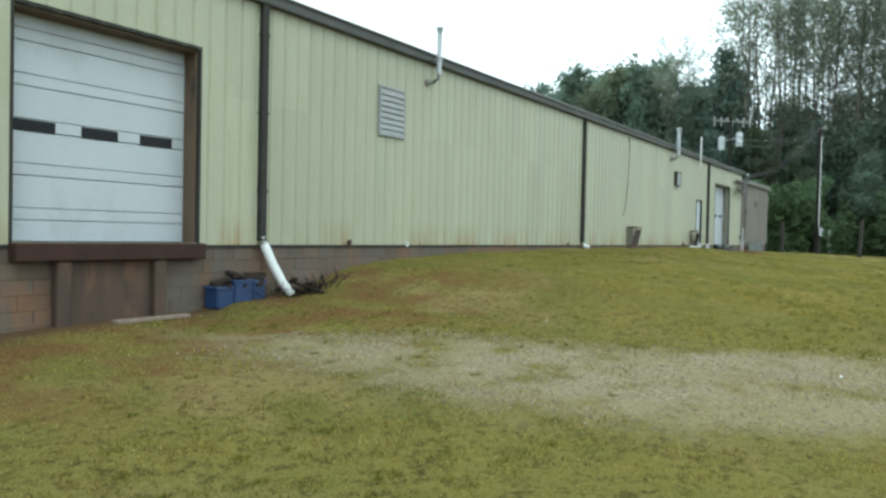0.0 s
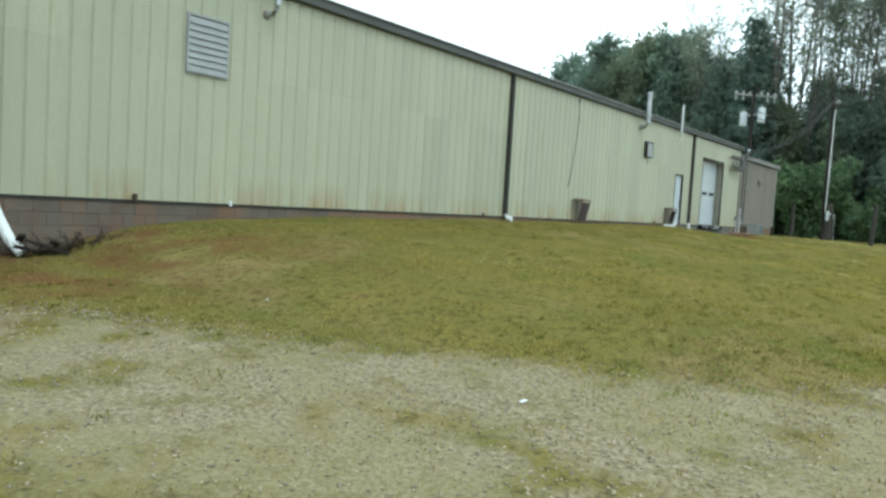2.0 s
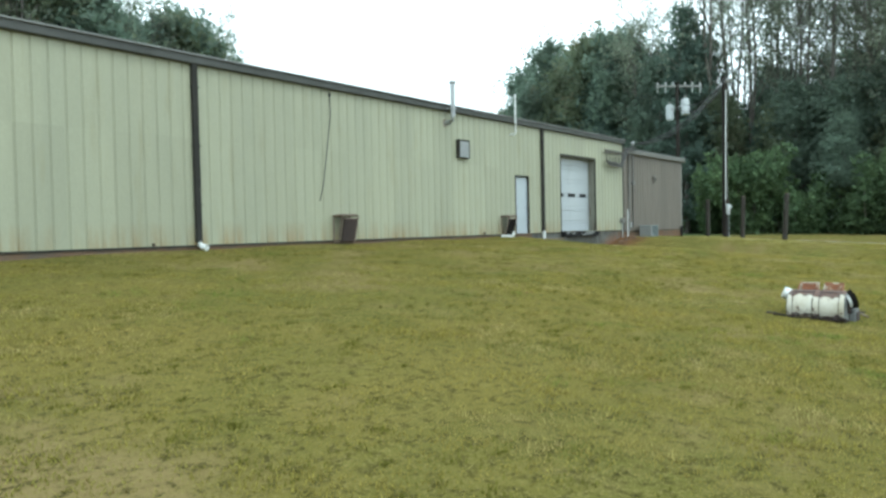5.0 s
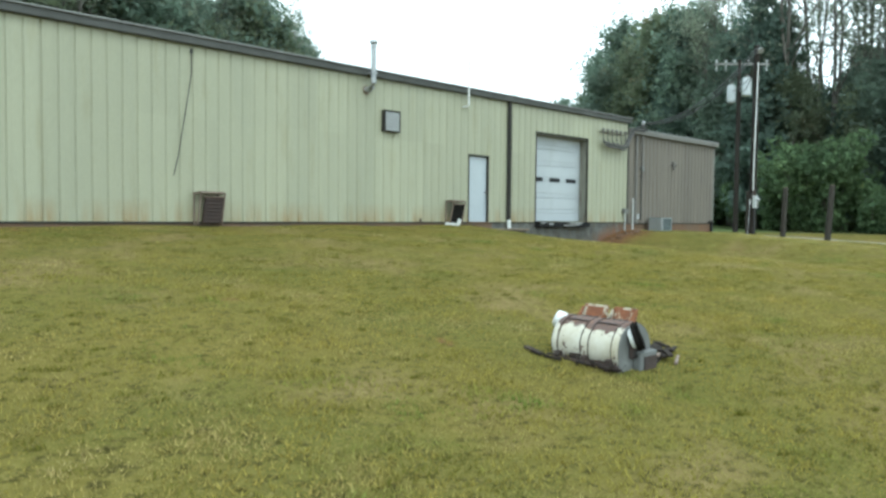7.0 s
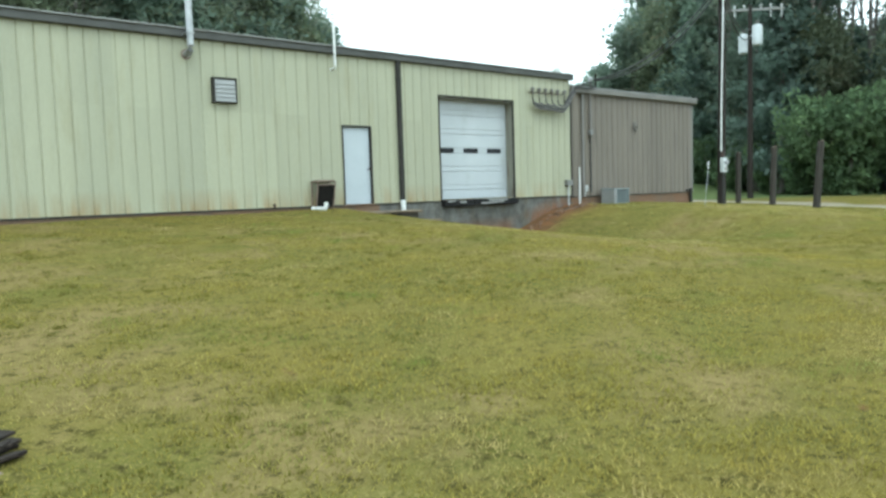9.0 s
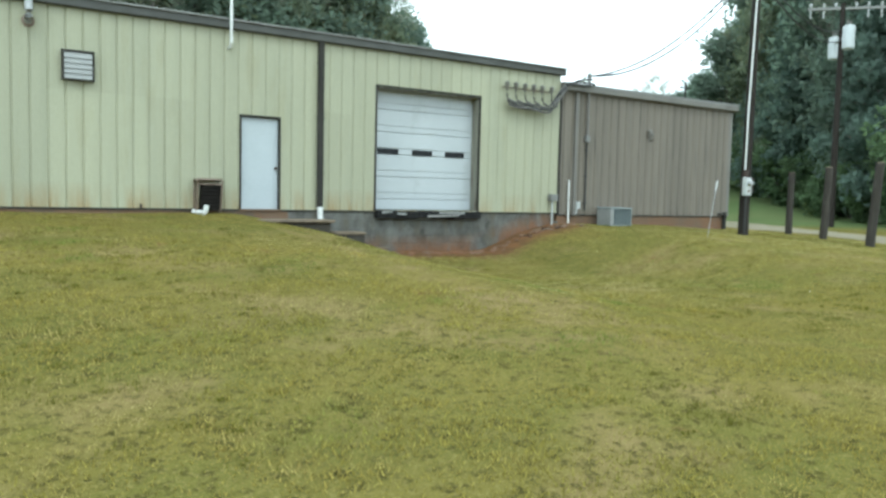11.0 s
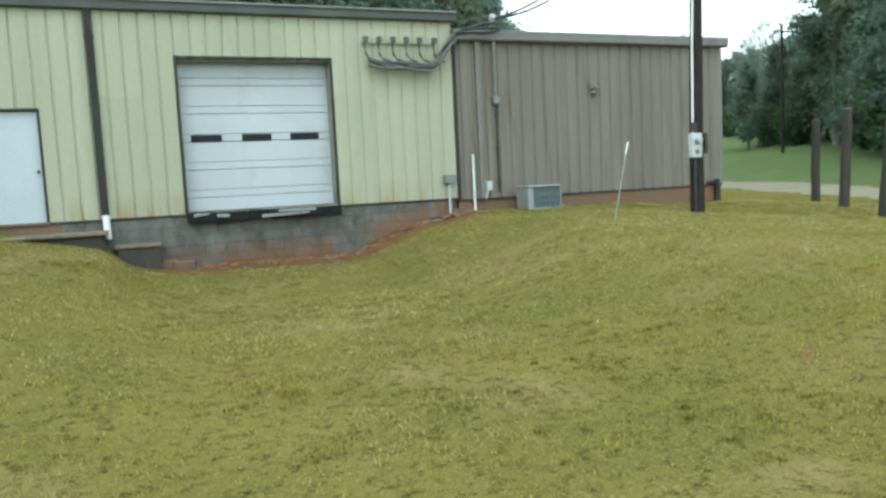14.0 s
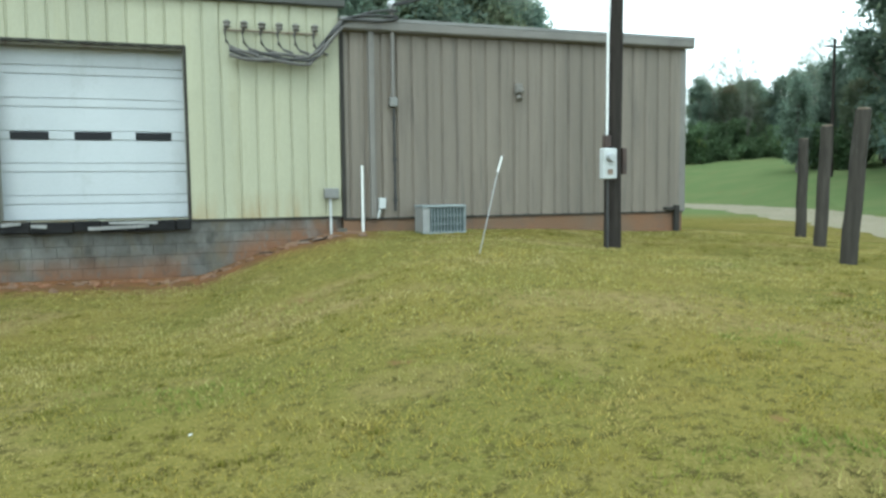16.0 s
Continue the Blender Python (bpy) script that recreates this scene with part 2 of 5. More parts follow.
SHRUB = mat("fresh_green_shrub_leaves", (0.125, 0.178, 0.085), (0.092, 0.142, 0.076), 0.5, 0.7, 0, 0, 4, (0.17, 0.20, 0.07), 0.4, 0.6, 0.12, island=0.45, objrand=0.25, spec=0.1, transmit=0.5)
GRAVEL = mat("pale_grey_gravel", (0.205, 0.175, 0.115), (0.160, 0.138, 0.088), 1.2, 0.95, 0, 0.6, 35, (0.13, 0.125, 0.06), 0.7, 0.52, 0.15)
STONE = mat("grey_gravel_stones", (0.305, 0.258, 0.175), (0.19, 0.158, 0.108), 3.0, 0.9, 0, 0.2, 60, island=0.4)
BLADE = mat("mown_grass_blades", (0.340, 0.271, 0.074), (0.240, 0.222, 0.053), 0.45, 0.95, 0, 0, 9, (0.410, 0.338, 0.158), 0.7, 0.50, 0.2, island=0.28, spec=0.0, transmit=0.5, c4=(0.160, 0.206, 0.046), s4=0.6, t4=0.555)
DRYBLADE = mat("dry_straw_blades", (0.402, 0.360, 0.145), (0.335, 0.314, 0.118), 0.45, 0.95, 0, 0, 9, (0.46, 0.39, 0.20), 0.7, 0.50, 0.2, island=0.28, spec=0.0, transmit=0.5)
RUSSET = mat("russet_worn_blades", (0.235, 0.165, 0.052), (0.185, 0.140, 0.044), 0.45, 0.95, 0, 0, 9, (0.26, 0.17, 0.075), 0.7, 0.50, 0.2, island=0.28, spec=0.0, transmit=0.5)


# ---- mesh helpers ----
class Geo:
    """Vertices and faces of one part."""

    def __init__(self):
        self.v, self.f = [], []

    def box(self, x0, x1, y0, y1, z0, z1, c=0.0):
        bm = bmesh.new()
        bmesh.ops.create_cube(bm, size=1)
        for p in bm.verts:
            p.co = ((x0 + x1) / 2 + p.co.x * (x1 - x0), (y0 + y1) / 2 + p.co.y * (y1 - y0), (z0 + z1) / 2 + p.co.z * (z1 - z0))
        if c:
            bmesh.ops.bevel(bm, geom=bm.edges[:], offset=c, segments=1, affect="EDGES")
        return self.take(bm)

    def take(self, bm, m=None):
        k = len(self.v)
        bm.verts.index_update()
        self.v += [tuple(m @ p.co) if m else tuple(p.co) for p in bm.verts]
        self.f += [tuple(k + p.index for p in q.verts) for q in bm.faces]
        bm.free()
        return self

    def tube(self, pts, radii, n=10, caps=True):
        k, pts = len(self.v), [Vector(p) for p in pts]
        if not isinstance(radii, (list, tuple)):
            radii = [radii] * len(pts)
        radii = [float(r) for r in radii]
        for i, p in enumerate(pts):
            d = (pts[min(i + 1, len(pts) - 1)] - pts[max(i - 1, 0)]).normalized()
            a = d.orthogonal().normalized() if abs(d.z) < 0.95 else Vector((1, 0, 0)).cross(d).normalized()
            b = d.cross(a)
            for j in range(n):
                w = 2 * math.pi * j / n
                self.v.append(tuple(p + radii[i] * (math.cos(w) * a + math.sin(w) * b)))
        for i in range(len(pts) - 1):
            for j in range(n):
                self.f.append((k + i * n + j, k + i * n + (j + 1) % n, k + (i + 1) * n + (j + 1) % n, k + (i + 1) * n + j))
        if caps:
            self.f.append(tuple(k + j for j in reversed(range(n))))
            self.f.append(tuple(k + (len(pts) - 1) * n + j for j in range(n)))
        return self

    def move(self, m):
        self.v = [tuple(m @ Vector(p)) for p in self.v]
        return self


def mesh_of(name, g, material, smooth=True):
    me = bpy.data.meshes.new(name)
    me.from_pydata(g.v, [], g.f)
    me.update()
    if smooth:
        me.shade_smooth()
        me.set_sharp_from_angle(angle=radians(35))
    me.materials.append(material)
    return me


def part(name, g, material, parent=None, label="", smooth=True):
    ob = new(name, g if isinstance(g, bpy.types.Mesh) else mesh_of(name, g, material, smooth))
    ob.parent = parent
    return tagged(ob, label)


def thing(name, label, category, group="", at=(0, 0, 0), kind=""):
    ob = new(name)
    ob.location = at
    ob.empty_display_size = 0.2
    return tagged(ob, label, category, group, kind)


def raw_mesh(name, verts, quads, material, tri=False):
    """A mesh from numpy arrays."""
    k = 3 if tri else 4
    me = bpy.data.meshes.new(name)
    me.vertices.add(len(verts))
    me.vertices.foreach_set("co", np.asarray(verts, dtype=np.float32).ravel())
    me.loops.add(len(quads) * k)
    me.loops.foreach_set("vertex_index", np.asarray(quads, dtype=np.int32).ravel())
    me.polygons.add(len(quads))
    me.polygons.foreach_set("loop_start", np.arange(len(quads), dtype=np.int32) * k)
    me.polygons.foreach_set("loop_total", np.full(len(quads), k, dtype=np.int32))
    me.update(calc_edges=True)
    me.materials.append(material)
    return me


# ---- ground ----
WALL_X = [-30, -5, 0.3, 0.8, 1.8, 2.4, 3.0, 3.9, 5.3, 8, 15, 28.3, 29.2, 30.3, 30.8, 31.5, 35.2, 36.6, 37.8, 40, 46, 49, 56, 70]
WALL_Z = [0.7, 0.85, 1.0, 1.16, 1.17, 1.19, 1.36, 1.58, 1.74, 1.82, 1.92, 1.91, 1.78, 1.58, 1.15, 1.0, 1.0, 1.45, 1.68, 1.68, 1.5, 1.3, 1.2, 1.3]


def smooth01(t):
    t = np.clip(t, 0, 1)
    return t * t * (3 - 2 * t)


def height(x, y):
    """Height of the ground."""
    x, y = np.asarray(x, dtype=float), np.asarray(y, dtype=float)
    near = np.interp(x, [-30, 0, 17, 33, 50, 70], [0.55, 0.48, 0.46, 0.86, 0.74, 1.0])
    t = (y + 6) / 16
    soft = np.clip(1 - t, 0.02, 1) * 1.6
    toe = sum(np.interp(x + k * soft, WALL_X, WALL_Z) for k in (-0.6, -0.3, 0, 0.3, 0.6)) / 5
    z = near + (toe - near) * np.clip(t, -0.25, 1)
    z = z + 0.12 * np.exp(-((x - 39.5) / 3.0) ** 2 - ((y - 5.5) / 3.5) ** 2)
    z = z - 0.30 * np.exp(-((x - 33.6) / 3.2) ** 2 - ((y - 6.0) / 3.0) ** 2)
    r, a = np.hypot(x - 35, y + 4.5), np.degrees(np.arctan2(y + 4.5, x - 35))
    onset = np.interp(a, [0, 40, 45, 53, 60, 90], [60, 45, 52, 84, 92, 92])
    z = z + 6.6 * np.clip((r - onset) / (132 - onset), 0, 1.25) * smooth01(y / 20)
    z = z + 0.02 * np.sin(x * 1.3 + 0.6 * np.sin(y * 0.9)) * np.sin(y * 1.1 + 0.5)
    return z


def gz(x, y):
    return float(height(x, y))


def axis(fine0, fine1, step, far):
    mid = np.arange(fine0, fine1 + step / 2, step)
    lo, hi, d = [], [], step
    a, b = fine0, fine1
    while b < far:
        d *= 1.18
        a, b = a - d, b + d
        lo.append(a)
        hi.append(b)
    return np.concatenate([lo[::-1], mid, hi])


GX, GY = axis(-9, 58, 0.25, 1500), axis(-9, 12, 0.2, 1500)
gx, gy = np.meshgrid(GX, GY)
verts = np.stack([gx, gy, height(gx, gy)], -1).reshape(-1, 3)
nx, ny = len(GX), len(GY)
idx = np.arange(nx * ny).reshape(ny, nx)
quads = np.stack([idx[:-1, :-1], idx[:-1, 1:], idx[1:, 1:], idx[1:, :-1]], -1).reshape(-1, 4)


def ground_material():
    m = bpy.data.materials.new("lawn_with_gravel_and_clay")
    m.use_nodes = True
    n, l = m.node_tree.nodes, m.node_tree.links
    b = n["Principled BSDF"]
    geo = n.new("ShaderNodeNewGeometry")
    pos = geo.outputs["Position"]
    sep = n.new("ShaderNodeSeparateXYZ")
    l.new(pos, sep.inputs[0])

    def nz(sc, detail=5.0, rgh=0.6):
        t = n.new("ShaderNodeTexNoise")
        t.inputs["Scale"].default_value, t.inputs["Detail"].default_value, t.inputs["Roughness"].default_value = sc, detail, rgh
        l.new(pos, t.inputs["Vector"])
        return t.outputs[0]

    def calc(op, a, bb, clamp=False):
        x = n.new("ShaderNodeMath")
        x.operation, x.use_clamp = op, clamp
        for i, v in enumerate((a, bb)):
            if isinstance(v, (int, float)):
                x.inputs[i].default_value = v
            else:
                l.new(v, x.inputs[i])
        return x.outputs[0]

    def rng(v, a, bb):
        r = n.new("ShaderNodeMapRange")
        r.interpolation_type = "SMOOTHSTEP"
        r.inputs["From Min"].default_value, r.inputs["From Max"].default_value = a, bb
        l.new(v, r.inputs["Value"])
        return r.outputs[0]

    def mix(f, a, bb):
        x = n.new("ShaderNodeMix")
        x.data_type = "RGBA"
        l.new(f, x.inputs["Factor"])
        for sock, v in (("A", a), ("B", bb)):
            if isinstance(v, tuple):
                x.inputs[sock].default_value = (*v, 1)
            else:
                l.new(v, x.inputs[sock])
        return x.outputs["Result"]

    def wob_of(v):
        return calc("SUBTRACT", v, 0.5)

    col = mix(rng(nz(0.5), 0.35, 0.65), (0.156, 0.130, 0.036), (0.115, 0.110, 0.029))
    col = mix(rng(nz(0.45, 6), 0.50, 0.66), col, (0.195, 0.150, 0.064))
    col = mix(rng(nz(9.0, 5, 0.75), 0.47, 0.66), col, (0.046, 0.041, 0.013))
    col = mix(rng(nz(38.0, 4, 0.8), 0.50, 0.66), col, (0.212, 0.180, 0.066))
    scar = calc("MULTIPLY", calc("SUBTRACT", 1.0, rng(sep.outputs[0], 3.0, 7.0)), rng(sep.outputs[1], 4.6, 7.6), True)
    col = mix(calc("MULTIPLY", scar, rng(nz(1.1, 5), 0.40, 0.64)), col, (0.130, 0.074, 0.033))
    field = rng(calc("ADD", calc("MULTIPLY", sep.outputs[0], 0.82), calc("MULTIPLY", sep.outputs[1], 0.57)), 54.5, 66.0)
    col = mix(field, col, mix(rng(nz(0.2, 4), 0.3, 0.7), (0.096, 0.132, 0.054), (0.118, 0.142, 0.062)))
    spot = calc("MULTIPLY", rng(nz(0.75, 4), 0.66, 0.71), rng(nz(7.0, 4), 0.4, 0.6))
    col = mix(spot, col, (0.155, 0.086, 0.044))
    wear = calc("ABSOLUTE", calc("SUBTRACT", calc("ADD", sep.outputs[0], calc("MULTIPLY", wob_of(nz(0.5)), 1.6)), calc("ADD", 28.6, calc("MULTIPLY", sep.outputs[1], 0.06))), 0.0)
    path = calc("MULTIPLY", calc("SUBTRACT", 1.0, rng(wear, 0.25, 0.75)), calc("MULTIPLY", rng(sep.outputs[1], -3.0, -1.0), calc("SUBTRACT", 1.0, rng(sep.outputs[1], 7.2, 8.4))))
    col = mix(calc("MULTIPLY", path, rng(nz(2.5, 4), 0.40, 0.70)), col, (0.205, 0.155, 0.072))
    # gravel track: a band along a slanting line
    wob = calc("MULTIPLY", calc("SUBTRACT", nz(0.6), 0.5), 2.0)
    fine = calc("MULTIPLY", calc("SUBTRACT", nz(4.0, 6, 0.75), 0.5), 1.4)
    bend = calc("MULTIPLY", calc("MINIMUM", sep.outputs[1], 0.0), 0.6)
    line = calc("ADD", calc("ADD", calc("MULTIPLY", sep.outputs[0], 0.87), calc("MULTIPLY", sep.outputs[1], 0.50)),
                calc("ADD", bend, calc("ADD", calc("MULTIPLY", wob, 0.5), fine)))
    near = calc("SUBTRACT", line, calc("MULTIPLY", calc("MAXIMUM", calc("SUBTRACT", sep.outputs[1], 3.0), 0.0), 0.55))
    band = calc("MULTIPLY", rng(near, -0.5, 1.0), calc("SUBTRACT", 1.0, rng(line, 3.0, 3.6)), True)
    stones = mix(rng(nz(22.0, 3, 0.8), 0.35, 0.65), (0.152, 0.122, 0.072), (0.315, 0.270, 0.180))
    stones = mix(rng(nz(0.9, 4), 0.42, 0.62), stones, mix(rng(nz(30.0, 3, 0.8), 0.4, 0.6), (0.185, 0.155, 0.080), (0.27, 0.235, 0.14)))
    col = mix(calc("MULTIPLY", band, rng(nz(1.4, 5), 0.30, 0.54)), col, stones)
    # red clay by the docks
    clay_a = calc("MULTIPLY", calc("SUBTRACT", 1.0, rng(sep.outputs[0], 1.2, 4.4)), rng(calc("ADD", sep.outputs[1], wob), 8.9, 10.0), True)
    clay_b = calc("MULTIPLY", calc("MULTIPLY", rng(sep.outputs[0], 30.0, 32.0), calc("SUBTRACT", 1.0, rng(sep.outputs[0], 37.6, 39.0)), True),
                  rng(calc("ADD", sep.outputs[1], calc("MULTIPLY", wob, 0.6)), 8.3, 9.4), True)
    clay = mix(rng(nz(3.0), 0.35, 0.65), (0.165, 0.085, 0.042), (0.115, 0.068, 0.036))
    col = mix(clay_a, col, (0.092, 0.060, 0.034))
    col = mix(clay_b, col, clay)
    l.new(col, b.inputs["Base Color"])
    b.inputs["Roughness"].default_value = 0.95
    b.inputs["Specular IOR Level"].default_value = 0.0
    bp = n.new("ShaderNodeBump")
    bp.inputs["Strength"].default_value, bp.inputs["Distance"].default_value = 0.6, 0.04
    l.new(calc("ADD", nz(12.0, 5, 0.75), nz(45.0, 3, 0.7)), bp.inputs["Height"])
    l.new(bp.outputs[0], b.inputs["Normal"])
    return m


GROUND = ground_material()
me = raw_mesh("ground", verts, quads, GROUND)
me.shade_smooth()
tagged(new("ground", me), "mown olive green lawn with dry patches, gravel and red clay", "ground", kind="structure")


# the gravel drive that bends away past the posts
def drive(t):
    """Centre line of the far drive."""
    p = [(14, -42), (31, -19), (38, -10), (46.5, -0.5), (52.5, 8.5), (58, 17), (65, 29), (69, 42), (70, 60)]
    u = np.clip(t, 0, 1) * (len(p) - 1)
    return np.interp(u, range(len(p)), [q[0] for q in p]), np.interp(u, range(len(p)), [q[1] for q in p])


ts = np.linspace(0, 1, 320)
cx, cy = drive(ts)
for _ in range(20):
    cx[1:-1] = (cx[:-2] + 2 * cx[1:-1] + cx[2:]) / 4
    cy[1:-1] = (cy[:-2] + 2 * cy[1:-1] + cy[2:]) / 4
dx, dy = np.gradient(cx), np.gradient(cy)
ln = np.hypot(dx, dy)
across = np.linspace(-1.0, 1.0, 12)
edge = (1.7 + 0.8 * smooth01((ts - 0.55) / 0.2)) * (1 + 0.08 * np.sin(ts * 90) + 0.06 * np.sin(ts * 217 + 1))
rx = cx[:, None] + dy[:, None] / ln[:, None] * across * edge[:, None]
ry = cy[:, None] - dx[:, None] / ln[:, None] * across * edge[:, None]
rz = height(rx, ry) + 0.035 - 0.03 * np.abs(across) ** 4
idx = np.arange(rx.size).reshape(rx.shape)
me = raw_mesh("gravel_drive", np.stack([rx, ry, rz], -1).reshape(-1, 3), np.stack([idx[:-1, :-1], idx[1:, :-1], idx[1:, 1:], idx[:-1, 1:]], -1).reshape(-1, 4), GRAVEL)
me.shade_smooth()
tagged(new("gravel_drive", me), "pale gravel drive bending away across the grass", "road", kind="structure")


# ---- the long cream building ----
WY, BASE, EAVE = 10.0, 2.0, 6.02
RIB = 0.3175
DOOR_A = (-2.49, 0.27, 2.04, 5.0)
DOOR_B = (31.90, 35.05, 2.04, 5.13)
FAR_DOORS = [(-9.6, -6.8, 2.04, 5.0), (-14.6, -11.8, 2.04, 5.0)]
MAN = (28.42, 29.40, 2.0, 4.17)
OPEN = [DOOR_A, DOOR_B, MAN, *FAR_DOORS]


def ribbed(x0, x1, z0, z1, holes=(), h=0.034, y=0.0, at=0.045, gap=0.016, d=0.009):
    """A steel sheet of flat pans with narrow recessed grooves between x0 and x1, with the holes cut out of it."""
    prof = [(x0, -h)]
    for i in range(3):
        c = x0 + i * RIB + at
        prof += [(c - gap - 0.010, -h), (c - gap, -d), (c, -d), (c + gap + 0.014, -h), (c + 0.12, -h - 0.009), (c + 0.18, -h - 0.009)]
    prof = [p for p in prof if p[0] < x1 - 1e-4] + [(x1, -h)]
    cuts = sorted({e for hole in holes for e in hole[:2] if x0 < e < x1})
    xs = [p[0] for p in prof]
    ds = [p[1] for p in prof]
    cols = sorted(set(xs) | set(cuts))
    g = Geo()
    for a, b in zip(cols[:-1], cols[1:]):
        mid = (a + b) / 2
        spans = [(z0, z1)]
        for hx0, hx1, hz0, hz1 in holes:
            if hx0 < mid < hx1:
                spans = [s for lo, hi in spans for s in ((lo, min(hi, hz0)), (max(lo, hz1), hi)) if s[1] - s[0] > 0.01]
        ya, yb = y + float(np.interp(a, xs, ds)), y + float(np.interp(b, xs, ds))
        for lo, hi in spans:
            k = len(g.v)
            g.v += [(a, ya, lo), (b, yb, lo), (b, yb, hi), (a, ya, hi)]
            g.f.append((k, k + 1, k + 2, k + 3))
    bm = bmesh.new()
    ps = [bm.verts.new(p) for p in g.v]
    for f in g.f:
        bm.faces.new([ps[i] for i in f])
    bmesh.ops.remove_doubles(bm, verts=bm.verts[:], dist=0.0005)
    return Geo().take(bm)


warehouse = thing("warehouse", "long cream ribbed steel warehouse with dark brown trim and dock doors", "building", at=(0, WY, 0))


def wpart(name, g, material, parent=None, label="", smooth=True):
    """A part of the warehouse, in coordinates of the place."""
    ob = part(name, g, material, parent or warehouse, label, smooth)
    ob.matrix_parent_inverse = (parent or warehouse).matrix_basis.inverted() if not parent else Matrix.Identity(4)
    return ob


# wall behind the sheets, the roof and the ends
L0, L1, DEPTH = -25.0, 37.90, 28.0
g = Geo()
for x0, x1 in ((L0, -14.6), (-11.8, -9.6), (-6.8, DOOR_A[0]), (DOOR_A[1], MAN[0]), (MAN[1], DOOR_B[0]), (DOOR_B[1], L1)):
    g.box(x0, x1, WY + 0.02, WY + 0.2, BASE, EAVE + 0.1)
for x0, x1, z0, z1 in OPEN:
    g.box(x0, x1, WY + 0.02, WY + 0.2, z1, EAVE + 0.1)
wpart("wall_lining", g, CREAM)
g = Geo()
g.box(L1 - 0.2, L1, WY + 0.2, WY + DEPTH, 1.0, EAVE)
g.box(L0, L0 + 0.2, WY + 0.2, WY + DEPTH, 0.3, EAVE)
g.box(L0, L1, WY + DEPTH - 0.2, WY + DEPTH, 0.3, EAVE)
k = len(g.v)
for x in (L1 - 0.2, L1 - 0.01, L0 + 0.01, L0 + 0.2):
    g.v += [(x, WY, EAVE), (x, WY + DEPTH, EAVE), (x, WY + DEPTH / 2, EAVE + 1.2)]
g.f += [(k, k + 1, k + 2), (k + 3, k + 5, k + 4), (k + 6, k + 7, k + 8), (k + 9, k + 11, k + 10)]
wpart("end_wall", g, CREAM)
for side in (0, 1):
    g = Geo()
    ya, yb = (WY - 0.12, WY + DEPTH / 2) if side == 0 else (WY + DEPTH / 2, WY + DEPTH + 0.12)
    za, zb = (EAVE + 0.185, EAVE + 1.38) if side == 0 else (EAVE + 1.38, EAVE + 0.185)
    g.box(L0 - 0.1, L1 + 0.1, -0.5, 0.5, -0.03, 0.03)
    g.v = [(x, ya + (y + 0.5) * (yb - ya), za + (y + 0.5) * (zb - za) + z) for x, y, z in g.v]
    wpart("roof", g, ROOF)
g = Geo()
g.box(L0 - 0.12, L1 + 0.12, WY - 0.16, WY - 0.02, EAVE, EAVE + 0.205, 0.02)
wpart("fascia", g, FASCIA, label="dark weathered eave trim")
g = Geo()
g.box(L0 - 0.12, L1 + 0.12, WY - 0.20, WY - 0.155, EAVE + 0.178, EAVE + 0.218, 0.008)
wpart("drip_edge", g, ROOF)
g = Geo()
g.box(L0, L1, WY - 0.035, WY + 0.02, BASE - 0.03, BASE + 0.012)
wpart("base_flashing", g, TRIM)

# ribbed sheets
LAP = 4.38
for lo, hi, slip in ((BASE + 0.012, LAP, 0.0), (LAP, EAVE + 0.05, 0.007)):
    full = mesh_of("wall_panel", ribbed(0, 3 * RIB, lo, hi, at=0.045 + slip), CREAM, False)
    x = L0
    while x < L1 - 0.01:
        e = min(x + 3 * RIB, L1)
        holes = [h for h in OPEN if h[1] > x and h[0] < e and h[3] > lo]
        if holes or e - x < 3 * RIB - 0.01:
            sheet = ribbed(x, e, lo, hi, holes, at=0.045 + slip)
            if sheet.f:
                wpart("wall_panel", sheet, CREAM, smooth=False).location = (0, WY, 0)
        else:
            wpart("wall_panel", full, CREAM, smooth=False).location = (x, WY, 0)
        x = e


